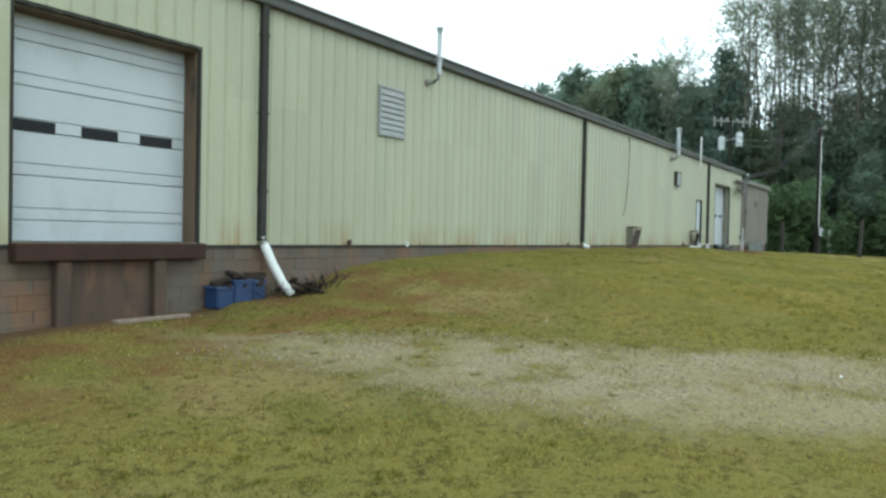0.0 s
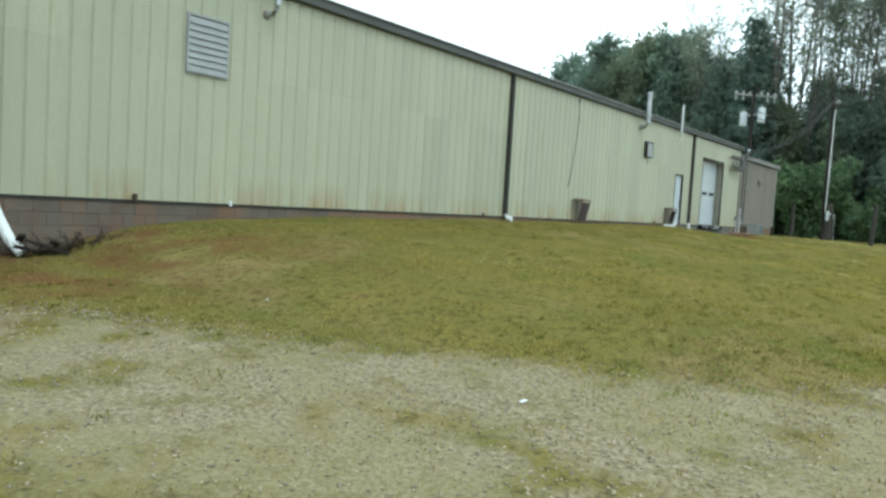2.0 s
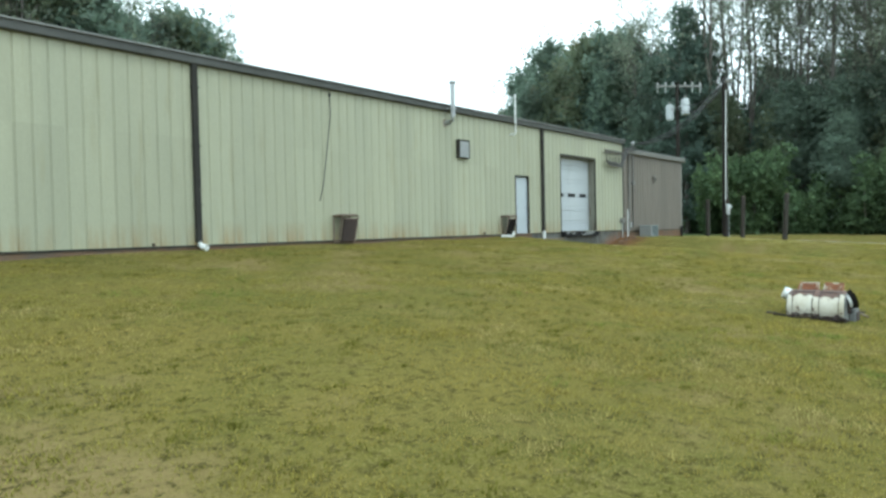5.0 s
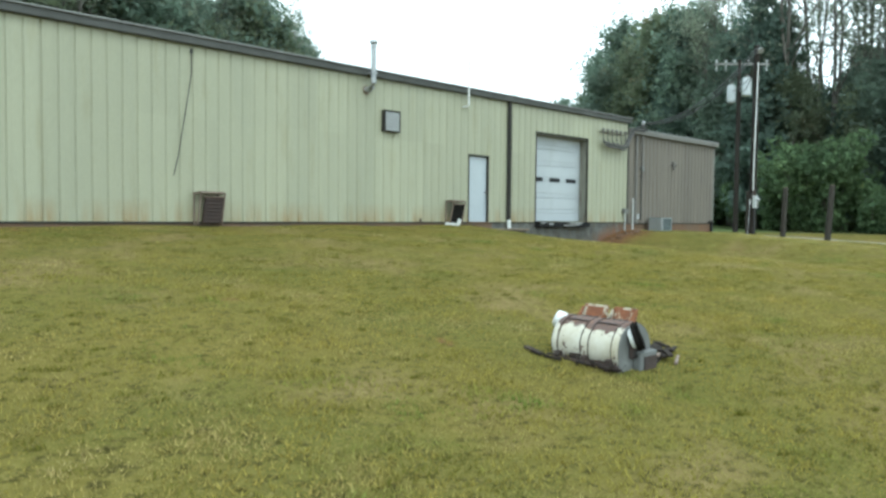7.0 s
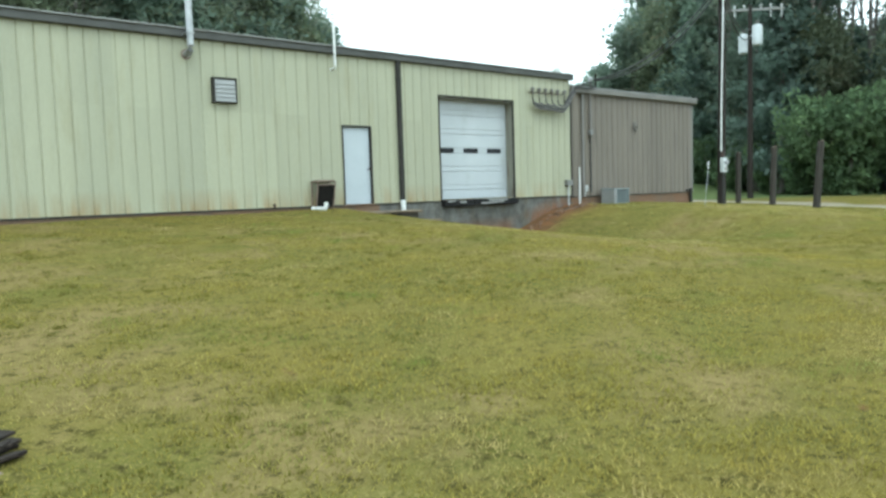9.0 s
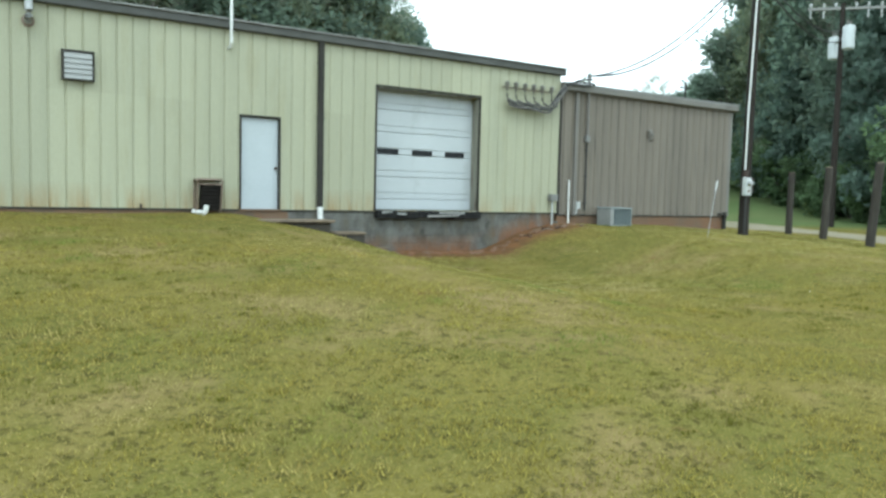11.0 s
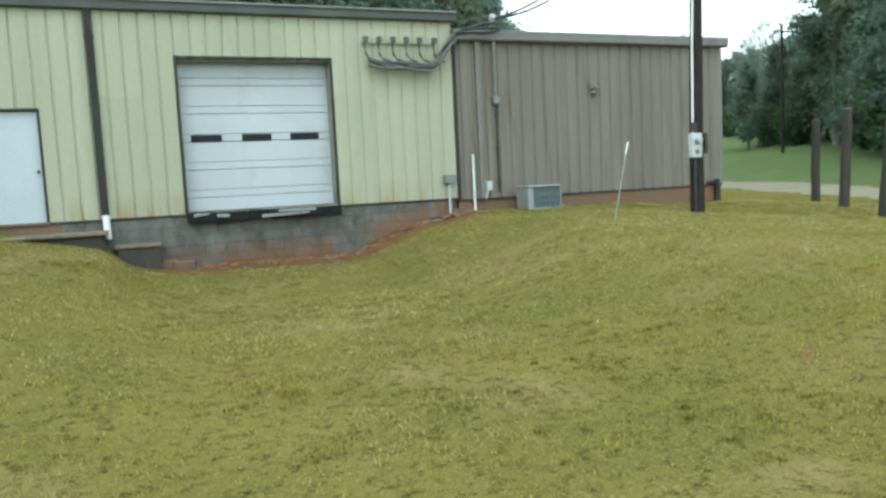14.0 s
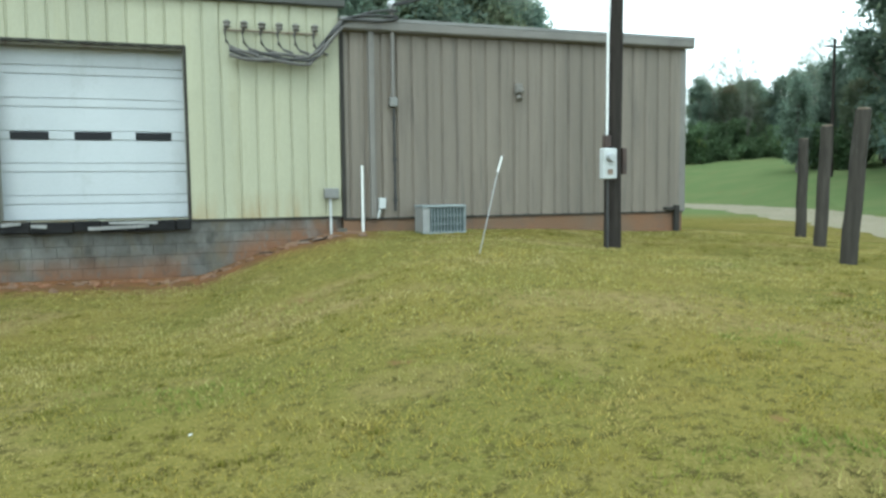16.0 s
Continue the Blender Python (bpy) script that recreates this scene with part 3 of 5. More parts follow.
def dock_door(o, windows=True, wood=JAMB):
    """A sectional dock door set back in its opening."""
    x0, x1, z0, z1 = o
    d = 0.30
    door = wpart("dock_door", Geo().box(x0, x1, WY + d + 0.022, WY + d + 0.08, z0, z1), DOORWHITE, label="white sectional dock door with three small dark windows, closed")
    sec = 0.578
    n = int((z1 - z0) / sec) + 1
    for i in range(n):
        lo, hi = z0 + i * sec - 0.30 + (0 if i else 0.30), min(z0 + (i + 1) * sec - 0.30, z1)
        if hi - lo < 0.05:
            continue
        g = Geo()
        narrow = min(lo + 0.16, hi) if i else lo
        if i:
            g.box(x0 + 0.01, x1 - 0.01, WY + d, WY + d + 0.021, lo + 0.010, narrow - 0.005, 0.008)
        if hi - narrow > 0.03:
            g.box(x0 + 0.01, x1 - 0.01, WY + d, WY + d + 0.021, narrow + 0.005, hi - 0.010, 0.008)
        part("door_section", g, DOORWHITE, door)
        if i == 3 and windows:
            w = x1 - x0
            for a in (0.062, 0.39, 0.715):
                fx = x0 + w * a
                wg = Geo().box(fx, fx + w * 0.197, WY + d - 0.012, WY + d + 0.02, lo + 0.005, lo + 0.15, 0.006)
                part("window_pane", wg, BLACKGLASS, door, "small dark window pane")
    for a, b in ((x0 - 0.04, x0 + 0.012), (x1 - 0.012, x1 + 0.04)):
        g = Geo().box(a, b, WY - 0.045, WY + 0.02, z0 - 0.03, z1 + 0.055, 0.006)
        part("frame_trim", g, TRIM, door, "dark brown trim")
    part("frame_trim", Geo().box(x0 + 0.012, x1 - 0.012, WY - 0.045, WY + 0.02, z1, z1 + 0.055, 0.006), TRIM, door, "dark brown trim")
    for a, b in ((x0 + 0.002, x0 + 0.03), (x1 - 0.03, x1 - 0.002)):
        part("jamb", Geo().box(a, b, WY + 0.02, WY + d - 0.002, z0, z1 - 0.002, 0.004), wood, door, "stained brown wooden jamb")
    part("header", Geo().box(x0 + 0.03, x1 - 0.03, WY + 0.02, WY + d - 0.002, z1 - 0.035, z1 - 0.003, 0.004), wood, door)
    return door


for o in (DOOR_A, DOOR_B, *FAR_DOORS):
    dock_door(o, wood=JAMBPALE if o is DOOR_B else JAMB)

# man door
x0, x1, z0, z1 = MAN
door = wpart("door", Geo().box(x0 + 0.05, x1 - 0.05, WY + 0.03, WY + 0.075, z0 + 0.02, z1 - 0.05, 0.004), MANDOOR, label="plain pale blue-grey steel door, closed")
for a, b, c, d in ((x0, x0 + 0.05, z0, z1), (x1 - 0.05, x1, z0, z1), (x0 + 0.05, x1 - 0.05, z1 - 0.05, z1)):
    part("door_frame", Geo().box(a, b, WY - 0.05, WY + 0.08, c, d, 0.006), TRIM, door, "dark brown steel frame")
g = Geo().tube([(x1 - 0.11, WY + 0.03, z0 + 0.98), (x1 - 0.11, WY - 0.02, z0 + 0.98)], 0.022)
g.tube([(x1 - 0.11, WY - 0.02, z0 + 0.98), (x1 - 0.11, WY - 0.05, z0 + 0.98)], [0.034, 0.03])
part("door_knob", g, HOODBROWN, door, "grey metal door knob")
part("sill", Geo().box(x0, x1, WY - 0.06, WY + 0.1, z0 - 0.028, z0 + 0.018, 0.005), STEM, door)

# dark downspouts with white pipe ends
for x, ends in ((1.52, "long"), (15.0, "elbow"), (30.37, "short")):
    g = Geo().box(x - 0.07, x + 0.07, WY - 0.14, WY - 0.035, BASE + 0.08, EAVE + 0.02, 0.012)
    for z in (2.9, 4.2, 5.5):
        g.box(x - 0.085, x + 0.085, WY - 0.146, WY - 0.033, z, z + 0.03)
    ds = wpart("downspout", g, TRIM, label="dark brown square downspout")
    g = Geo()
    if ends == "long":
        g.tube([(x, WY - 0.1, 2.14), (x + 0.02, WY - 0.13, 2.02), (x + 0.11, WY - 0.24, 1.70), (x + 0.22, WY - 0.37, 1.38), (x + 0.34, WY - 0.5, gz(x + 0.34, WY - 0.5) + 0.05)],
               [0.075, 0.078, 0.078, 0.078, 0.078], 14)
    elif ends == "elbow":
        g.tube([(x, WY - 0.09, 2.10), (x, WY - 0.10, 2.03), (x + 0.03, WY - 0.18, 1.97), (x + 0.06, WY - 0.30, 1.94)], 0.07, 14)
    else:
        g.tube([(x + 0.01, WY - 0.09, 2.09), (x + 0.02, WY - 0.10, 1.62)], 0.068, 14)
    part("pipe_end", g, PVC, ds, "white plastic drain pipe")


def louvre(x0, x1, z0, z1, depth, slats, frame_mat):
    """A louvred wall vent."""
    ob = wpart("wall_vent", Geo().box(x0 + 0.02, x1 - 0.02, WY - 0.05, WY + 0.02, z0 + 0.02, z1 - 0.02), HOODFRAME, label="grey louvred metal wall vent")
    g = Geo()
    f = 0.045
    for a, b, c, d in ((x0, x0 + f, z0, z1), (x1 - f, x1, z0, z1), (x0 + f, x1 - f, z1 - f, z1), (x0 + f, x1 - f, z0, z0 + f)):
        g.box(a, b, WY - depth, WY - 0.0, c, d, 0.004)
    part("vent_frame", g, frame_mat, ob)
    step = (z1 - z0 - 2 * f) / slats
    for i in range(slats):
        z = z0 + f + i * step
        g = Geo().box(x0 + f, x1 - f, -0.004, 0.004, -step * 0.66, step * 0.66)
        g.move(Matrix.Translation((0, WY - depth + 0.014, z + step / 2)) @ Matrix.Rotation(radians(-15), 4, "X"))
        part("slat", g, LOUVRE, ob)
    return ob


louvre(4.61, 5.46, 4.24, 5.26, 0.09, 8, LOUVRE)
louvre(24.82, 25.42, 4.57, 5.17, 0.17, 5, TRIM)


def flue(x, z, top, r):
    """A stove pipe that leaves the wall and turns up past the eave."""
    y = WY - 0.36
    g = Geo().tube([(x, WY + 0.02, z - 0.03), (x, y + 0.12, z - 0.02), (x, y + 0.03, z + 0.02), (x, y, z + 0.12), (x, y, top - 0.18)], r, 14)
    ob = wpart("flue_pipe", g, GALV, label="grey metal flue pipe rising past the eave")
    g = Geo().tube([(x, y, top - 0.2), (x, y, top - 0.10), (x, y, top - 0.06), (x, y, top)], [r * 1.05, r * 1.05, r * 1.5, r * 1.45], 14)
    part("flue_cap", g, GALV, ob)
    g = Geo().tube([(x, WY - 0.03, z - 0.03), (x, WY - 0.045, z - 0.03)], [r * 1.7, r * 1.6], 14)
    part("wall_collar", g, HOODFRAME, ob)
    part("strap", Geo().box(x - r - 0.01, x + r + 0.01, y - r - 0.005, WY - 0.1, EAVE + 0.05, EAVE + 0.08), GALV, ob)
    return ob


flue(6.30, 5.62, 6.78, 0.055)
flue(24.25, 5.68, 6.95, 0.075)
g = Geo().tube([(28.17, WY, 5.62), (28.17, WY - 0.22, 5.62), (28.17, WY - 0.26, 5.68), (28.17, WY - 0.26, 7.05)], 0.032, 10)
wpart("vent_pipe", g, PVC, label="thin white plastic vent pipe")
g = Geo().tube([(19.15, WY - 0.05, 5.9), (19.13, WY - 0.10, 5.4), (18.95, WY - 0.12, 4.4), (18.8, WY - 0.11, 3.5), (18.71, WY - 0.06, 3.06)], 0.012, 8).tube([(19.15, WY - 0.05, 5.84), (19.15, WY - 0.06, 5.94)], [0.035, 0.03], 8)
wpart("hanging_cable", g, CABLE, label="black cable hanging slantwise down the wall")
for x, m, z, s in ((3.75, HOODBROWN, 2.06, 0.05), (5.62, PVC, 2.03, 0.035), (13.9, HOODBROWN, 2.05, 0.03), (26.3, HOODBROWN, 2.07, 0.035)):
    g = Geo().tube([(x, WY, z), (x, WY - 0.12, z)], s * 0.6, 10).tube([(x, WY - 0.10, z + s), (x, WY - 0.10, z - s * 1.6)], s * 0.75, 10)
    wpart("pipe_stub", g, m)


def window_hood(x0, x1, z0, z1, face_mat, inset):
    """A rusty louvred hood on an open angle frame over a low wall fan, deeper at the top than at its foot."""
    dt, db = 0.38, 0.22
    ob = thing("fan_hood", "rusted dark louvred hood on an open frame at the wall foot", "vent hood", "low wall hoods", (0, 0, 0))
    for xa in (x0, x1):
        g = Geo()
        for pa, pb in (((WY - 0.04, z0), (WY - db, z0)), ((WY - db, z0), (WY - dt, z1)), ((WY - 0.04, z1), (WY - dt, z1)), ((WY - 0.045, z0), (WY - 0.045, z1))):
            g.tube([(xa, *pa), (xa, *pb)], 0.02, 6)
        part("side_frame", g, HOODFRAME, ob, "grimy tan angle frame")
    lean = math.atan2(dt - db, z1 - z0)
    top = Geo().box(x0 - 0.025, x1 - 0.06, WY - dt - 0.01, WY - 0.035, z1, z1 + 0.03, 0.006)
    part("top_plate", top.box(x0 + 0.05, x1 + 0.01, WY - dt + 0.06, WY - 0.05, z1 + 0.031, z1 + 0.05, 0.006), HOODFRAME, ob, "weathered tan top plate")
    xa, tall = x0 + inset, (z1 - z0 - 0.10) / math.cos(lean)
    tilt = Matrix.Translation((0, WY - db + 0.012, z0 + 0.01)) @ Matrix.Rotation(lean, 4, "X")
    part("face_panel", Geo().box(xa, x1 - 0.005, 0.0, 0.05, 0.0, tall, 0.006).move(tilt), face_mat, ob, "dark rusted face panel")
    part("face_lip", Geo().box(xa - 0.01, x1, -0.03, 0.06, tall, tall + 0.02, 0.004).move(tilt), HOODFRAME, ob)
    count = 7
    for i in range(count):
        g = Geo().box(xa + 0.03, x1 - 0.03, -0.035, 0.035, -0.005, 0.005)
        g.move(tilt @ Matrix.Translation((0, -0.008, (i + 0.6) * tall / count)) @ Matrix.Rotation(radians(64), 4, "X"))
        part("slat", g, face_mat, ob)
    return ob


window_hood(19.20, 19.80, 1.97, 2.66, HOODBROWN, 0.12)
window_hood(27.42, 27.95, 1.97, 2.64, SOOT, 0.06)

# foundation: concrete core, blocks where it stands free
foundation = wpart("foundation", Geo().box(L0, L1, WY + 0.06, WY + 0.3, 0.2, BASE - 0.03), MORTAR, label="clay-stained concrete block foundation")
for a, b in ((L0, -7.0), (8.2, 29.6)):
    part("stem_wall", Geo().box(a, b, WY - 0.012, WY + 0.07, 0.3, BASE - 0.032), STEM, foundation)
block = mesh_of("block", Geo().box(0.002, 0.398, -0.012, 0.10, 0.002, 0.198, 0.003), BLOCK, False)
half = mesh_of("block", Geo().box(0.002, 0.198, -0.012, 0.10, 0.002, 0.198, 0.003), BLOCK, False)
block_a, half_a = block.copy(), half.copy()
for me in (block_a, half_a):
    me.materials[0] = BLOCKCLAY
for xa, xb, zlow in ((-7.0, 8.2, 0.76), (29.6, L1, 0.76)):
    whole_block, half_block = (block_a, half_a) if xa < 0 else (block, half)
    row, z = 0, BASE - 0.032 - 0.2
    while z > zlow - 0.02:
        x = xa
        if row % 2:
            o = part("block", half_block, BLOCK, foundation)
            o.location = (x, WY, z)
            x += 0.2
        while x < xb - 0.05:
            o = part("block", whole_block if x + 0.4 <= xb + 0.01 else half_block, BLOCK, foundation)
            o.location = (x, WY + random.uniform(-0.004, 0.004), z)
            x += 0.4
        z -= 0.2
        row += 1
for ob in foundation.children:
    ob.matrix_parent_inverse = Matrix.Identity(4)

# dock bumpers
g = Geo().box(DOOR_A[0] - 0.03, DOOR_A[1] + 0.05, WY - 0.20, WY - 0.014, 1.80, 2.035, 0.015)
wpart("dock_bumper", g, RUSTBEAM, label="rusty dark brown dock beam")
for x in (-1.98, -0.55):
    wpart("dock_post", Geo().box(x, x + 0.2, WY - 0.16, WY - 0.014, 0.7, 1.795, 0.012), PITRUST, label="rusty brown dock post")
wpart("pit_plate", Geo().box(-1.775, -0.555, WY - 0.06, WY - 0.014, 0.75, 1.79, 0.01), PITRUST, label="rusty steel plate between the dock posts")
g = Geo()
xx = DOOR_B[0] - 0.02
while xx < DOOR_B[1]:
    w = random.uniform(0.35, 0.7)
    e = min(xx + w, DOOR_B[1] + 0.03)
    g.box(xx, e - 0.006, WY - 0.20 + random.uniform(-0.02, 0.02), WY - 0.014, 1.83 + random.uniform(-0.02, 0.02), 2.03 + random.uniform(-0.012, 0.004), 0.018)
    xx = e
wpart("dock_bumper", g, RUBBER, label="worn black rubber dock bumper")

for x0, x1, z, m in ((32.0, 32.3, 1.985, ARMWOOD), (33.35, 34.35, 1.900, ARMWOOD), (33.7, 34.5, 1.965, LOUVRE), (32.45, 32.7, 1.95, LOUVRE)):
    g = Geo().box(x0, x1, WY - 0.235, WY - 0.205, z - 0.028, z + 0.028, 0.004)
    g.v = [(a, b, c + 0.02 * math.sin(9 * a) * (0.5 if c > z else 1.0)) for a, b, c in g.v]
    wpart("splintered_board", g, m, label="splintered grey board on the dock bumper")

# ---- the brown annex ----
annex = thing("annex_building", "low brown ribbed steel annex on a clay-stained foundation", "building", at=(42, WY, 0))
inv = Matrix.Translation((-42, -WY, 0))


def apart(name, g, material, label="", parent=None, smooth=True):
    ob = part(name, g, material, parent or annex, label, smooth)
    if not parent:
        ob.matrix_parent_inverse = inv
    return ob


AX0, AX1, AB, AE = 37.93, 45.78, 1.96, 5.60
apart("wall_lining", Geo().box(AX0, AX1, WY + 0.02, WY + 0.2, AB, AE + 0.1).box(AX1 - 0.2, AX1, WY + 0.2, WY + 9, AB, AE + 0.1).box(AX0, AX1, WY + 8.8, WY + 9, 0.5, AE + 0.1), BROWNWALL)
x = AX0
afull = mesh_of("wall_panel", ribbed(0, 3 * RIB, AB, AE + 0.05, at=0.15, gap=0.024, d=0.0), BROWNWALL, False)
while x < AX1 - 0.01:
    e = min(x + 3 * RIB, AX1)
    if e - x < 3 * RIB - 0.01:
        o = apart("wall_panel", ribbed(0, e - x, AB, AE + 0.05, at=0.15, gap=0.024, d=0.0), BROWNWALL, smooth=False)
    else:
        o = apart("wall_panel", afull, BROWNWALL, smooth=False)
    o.location = (x, WY, 0)
    x = e
g = Geo()
for i in range(28):
    y = WY + 0.1 + i * RIB
    g.box(AX1, AX1 + 0.03, y, y + 0.05, AB, AE + 0.05)
apart("side_ribs", g, BROWNWALL)
apart("corner_trim", Geo().box(AX1 - 0.12, AX1 + 0.035, WY - 0.04, WY + 0.12, AB, AE, 0.006), ANNEXTRIM)
apart("corner_trim", Geo().box(AX0 - 0.02, AX0 + 0.06, WY - 0.045, WY - 0.032, AB, AE, 0.002), TRIM)
apart("gutter", Geo().box(AX0 - 0.02, AX1 + 0.16, WY - 0.20, WY - 0.02, AE, AE + 0.21, 0.035), ANNEXTRIM, "brown box gutter")
g = Geo().box(-0.5, 0.5, -0.5, 0.5, -0.03, 0.03)
g.v = [((AX0 + AX1) / 2 + 0.07 + a * (AX1 - AX0 + 0.15), WY + 4.4 + b * 9.2, AE + 0.42 + b * 0.4 + c) for a, b, c in g.v]
apart("roof", g, ROOF)
apart("stem_wall", Geo().box(AX0, AX1 - 0.02, WY - 0.005, WY + 0.2, 0.8, AB - 0.004).box(AX1 - 0.2, AX1 - 0.02, WY + 0.2, WY + 9, 0.8, AB - 0.004), STEM, "clay-stained concrete foundation")
apart("base_flashing", Geo().box(AX0, AX1, WY - 0.035, WY - 0.006, AB - 0.03, AB + 0.01), TRIM)
g = Geo().box(38.46, 38.58, WY - 0.13, WY - 0.032, 1.95, AE + 0.02, 0.01)
apart("downspout", g, ANNEXTRIM, "brown square downspout")
g = Geo().box(45.5, 45.62, WY - 0.13, WY - 0.032, 1.5, 2.1, 0.01).box(45.24, 45.5, WY - 0.12, WY - 0.04, 2.0, 2.06)
apart("drain_stub", g, TRIM)
# service mast with weather head
g = Geo().tube([(38.95, WY - 0.12, 4.3), (38.95, WY - 0.12, 6.05)], 0.045, 12)
mast = apart("service_mast", g, MASTPAINT, "grey metal service mast with a weather head")
g = Geo().tube([(38.95, WY - 0.12, 6.05), (38.95, WY - 0.12, 6.11), (38.95, WY - 0.14, 6.16), (38.95, WY - 0.2, 6.17)], [0.06, 0.085, 0.085, 0.05], 12)
part("weather_head", g, GALV, mast)
part("mast_box", Geo().box(38.87, 39.03, WY - 0.18, WY - 0.035, 4.16, 4.34, 0.012), ROOF, mast)
g = Geo().tube([(38.97, WY - 0.08, 4.14), (38.97, WY - 0.08, 2.1)], 0.025, 10)
for z in (2.3, 3.1, 3.9):
    g.box(38.93, 39.01, WY - 0.11, WY - 0.032, z, z + 0.04)
part("conduit", g, CABLE, mast, "black cable conduit")
g = Geo().box(41.58, 41.74, WY - 0.15, WY - 0.03, 4.48, 4.70, 0.03).tube([(41.66, WY - 0.13, 4.60), (41.72, WY - 0.2, 4.52)], [0.03, 0.045], 10).tube([(41.66, WY - 0.1, 4.44), (41.66, WY - 0.16, 4.36)], [0.05, 0.06], 10)
apart("wall_fixture", g, ANNEXTRIM, "small brown wall fixture with a stain below")
g = Geo().tube([(38.30, WY - 0.10, 1.5), (38.30, WY - 0.10, 3.0)], 0.028, 10)
apart("standpipe", g, PVC, "white plastic pipe standing at the wall")
g = Geo().box(38.62, 38.77, WY - 0.12, WY - 0.034, 2.14, 2.36, 0.012).tube([(38.66, WY - 0.07, 2.14), (38.60, WY - 0.08, 1.95)], 0.03)
apart("junction_box", g, METERBOX, "pale grey junction box")
mb = wpart("meter_cabinet", Geo().box(37.54, 37.82, WY - 0.19, WY - 0.034, 2.36, 2.56, 0.012), ROOF, label="grey metal junction cabinet on the wall")
part("conduit", Geo().tube([(37.66, WY - 0.12, 2.36), (37.66, WY - 0.12, 1.4)], 0.025, 10), METERBOX, mb)

# insulator rack with looped service cables
rack = wpart("insulator_rack", Geo().box(35.76, 37.50, WY - 0.062, WY - 0.034, 5.485, 5.512, 0.004), HOODFRAME, label="row of wall insulators with drooping cables")
pos = [35.82, 36.13, 36.45, 36.76, 37.07, 37.42]
for x in pos:
    g = Geo().tube([(x, WY - 0.06, 5.5), (x, WY - 0.20, 5.52), (x, WY - 0.24, 5.58)], 0.018, 8)
    g.tube([(x, WY - 0.22, 5.50), (x, WY - 0.22, 5.53), (x, WY - 0.22, 5.56), (x, WY - 0.22, 5.60), (x, WY - 0.22, 5.64)], [0.04, 0.08, 0.05, 0.08, 0.04], 10)
    part("insulator", g, PORCELAIN, rack)
    g = Geo().tube([(x, WY - 0.22, 5.57), (x - 0.04, WY - 0.26, 5.42), (x - 0.02, WY - 0.24, 5.25), (x + 0.08, WY - 0.2, 5.16 - 0.02 * random.random()), (x + 0.25, WY - 0.18, 5.1)], 0.026, 6)
    part("cable_loop", g, WEATHCABLE, rack)
for i in range(5):
    o = i * 0.045
    pts = []
    for t in np.linspace(0, 1, 14):
        x = 35.85 + t * 2.1
        sag = 0.13 * math.sin(math.pi * min(1, t * 1.05)) + 0.035 * math.sin(11 * t + 1.7 * i)
        pts.append((x, WY - 0.2 - o * 0.5, 5.17 - o * 0.8 - sag + max(0, t - 0.72) * 2.0))
    part("service_cable", Geo().tube(pts, 0.032, 6), CABLE if i % 2 else WEATHCABLE, rack)
for i in range(3):
    pts = [(37.95 + t * 1.1, WY - 0.22 - 0.02 * i, 5.70 + 0.1 * math.sin(t * 3 + i) + 0.28 * t - 0.02 * i) for t in np.linspace(0, 1, 8)]
    part("service_cable", Geo().tube(pts, 0.026, 6), CABLE, rack)


# ---- steps and small things at the docks ----
stoop = thing("door_stoop", "low concrete stoop slab below the steel door", "step")
part("slab", Geo().box(28.40, 30.42, WY - 0.95, WY - 0.02, 1.735, 1.80, 0.02), CONCRETE, stoop)
# footing coloured dark in place of the shade below the slab
part("footing", Geo().box(28.55, 30.34, WY - 0.85, WY - 0.02, 1.0, 1.733, 0.02), SHADEDARK, stoop)
step = thing("side_step", "concrete block step beside the dock", "step")
part("tread", Geo().box(30.50, 31.35, WY - 0.70, WY - 0.02, 1.44, 1.50, 0.015), CONCRETE, step)
# riser has the same shade put into its colour
part("riser", Geo().box(30.55, 31.32, WY - 0.66, WY - 0.02, 0.8, 1.438, 0.01), SHADEDARK, step)
for x, y, z, rot in ((31.42, 9.55, 1.16, 8), (31.75, 9.35, 0.98, -12)):
    g = Geo().box(-0.2, 0.2, -0.1, 0.1, 0, 0.19, 0.012)
    o = part("concrete_block", g, BLOCK)
    o.matrix_world = pose(x, y, gz(x, y) - 0.02, 0, 0, rot)
    tagged(o, "loose grey concrete block on the ground by the dock", "block", "loose blocks")

crng = np.random.default_rng(12)
g = Geo()
for i in range(150):
    x = crng.uniform(31.6, 38.2)
    y = 9.75 - abs(crng.normal()) * 0.28
    bm = bmesh.new()
    bmesh.ops.create_icosphere(bm, subdivisions=1, radius=crng.uniform(0.02, 0.075))
    for p in bm.verts:
        p.co *= crng.uniform(0.7, 1.25)
    g.take(bm, Matrix.Translation((x, y, gz(x, y) + 0.005)) @ Matrix.Diagonal((1.4, 1.0, 0.6, 1)))
tagged(part("clay_lumps", g, STEM, smooth=False), "loose orange clay lumps on the bank by the dock", "soil", kind="stuff")
for i in range(9):
    x, y = crng.uniform(36.2, 37.7), crng.uniform(9.2, 9.6)
    l = crng.uniform(0.15, 0.4)
    o = part("scrap_stick", Geo().tube([(-l / 2, 0, 0), (0, 0.012, 0.01), (l / 2, 0, 0.0)], [0.012, 0.016, 0.009], 6), HOODFRAME if i % 2 else CHARRED)
    o.matrix_world = pose(x, y, gz(x, y) + 0.03, 0, crng.uniform(-14, 4), crng.uniform(-30, 30))
    tagged(o, "weathered stick lying on the clay bank", "stick", "sticks on the bank")

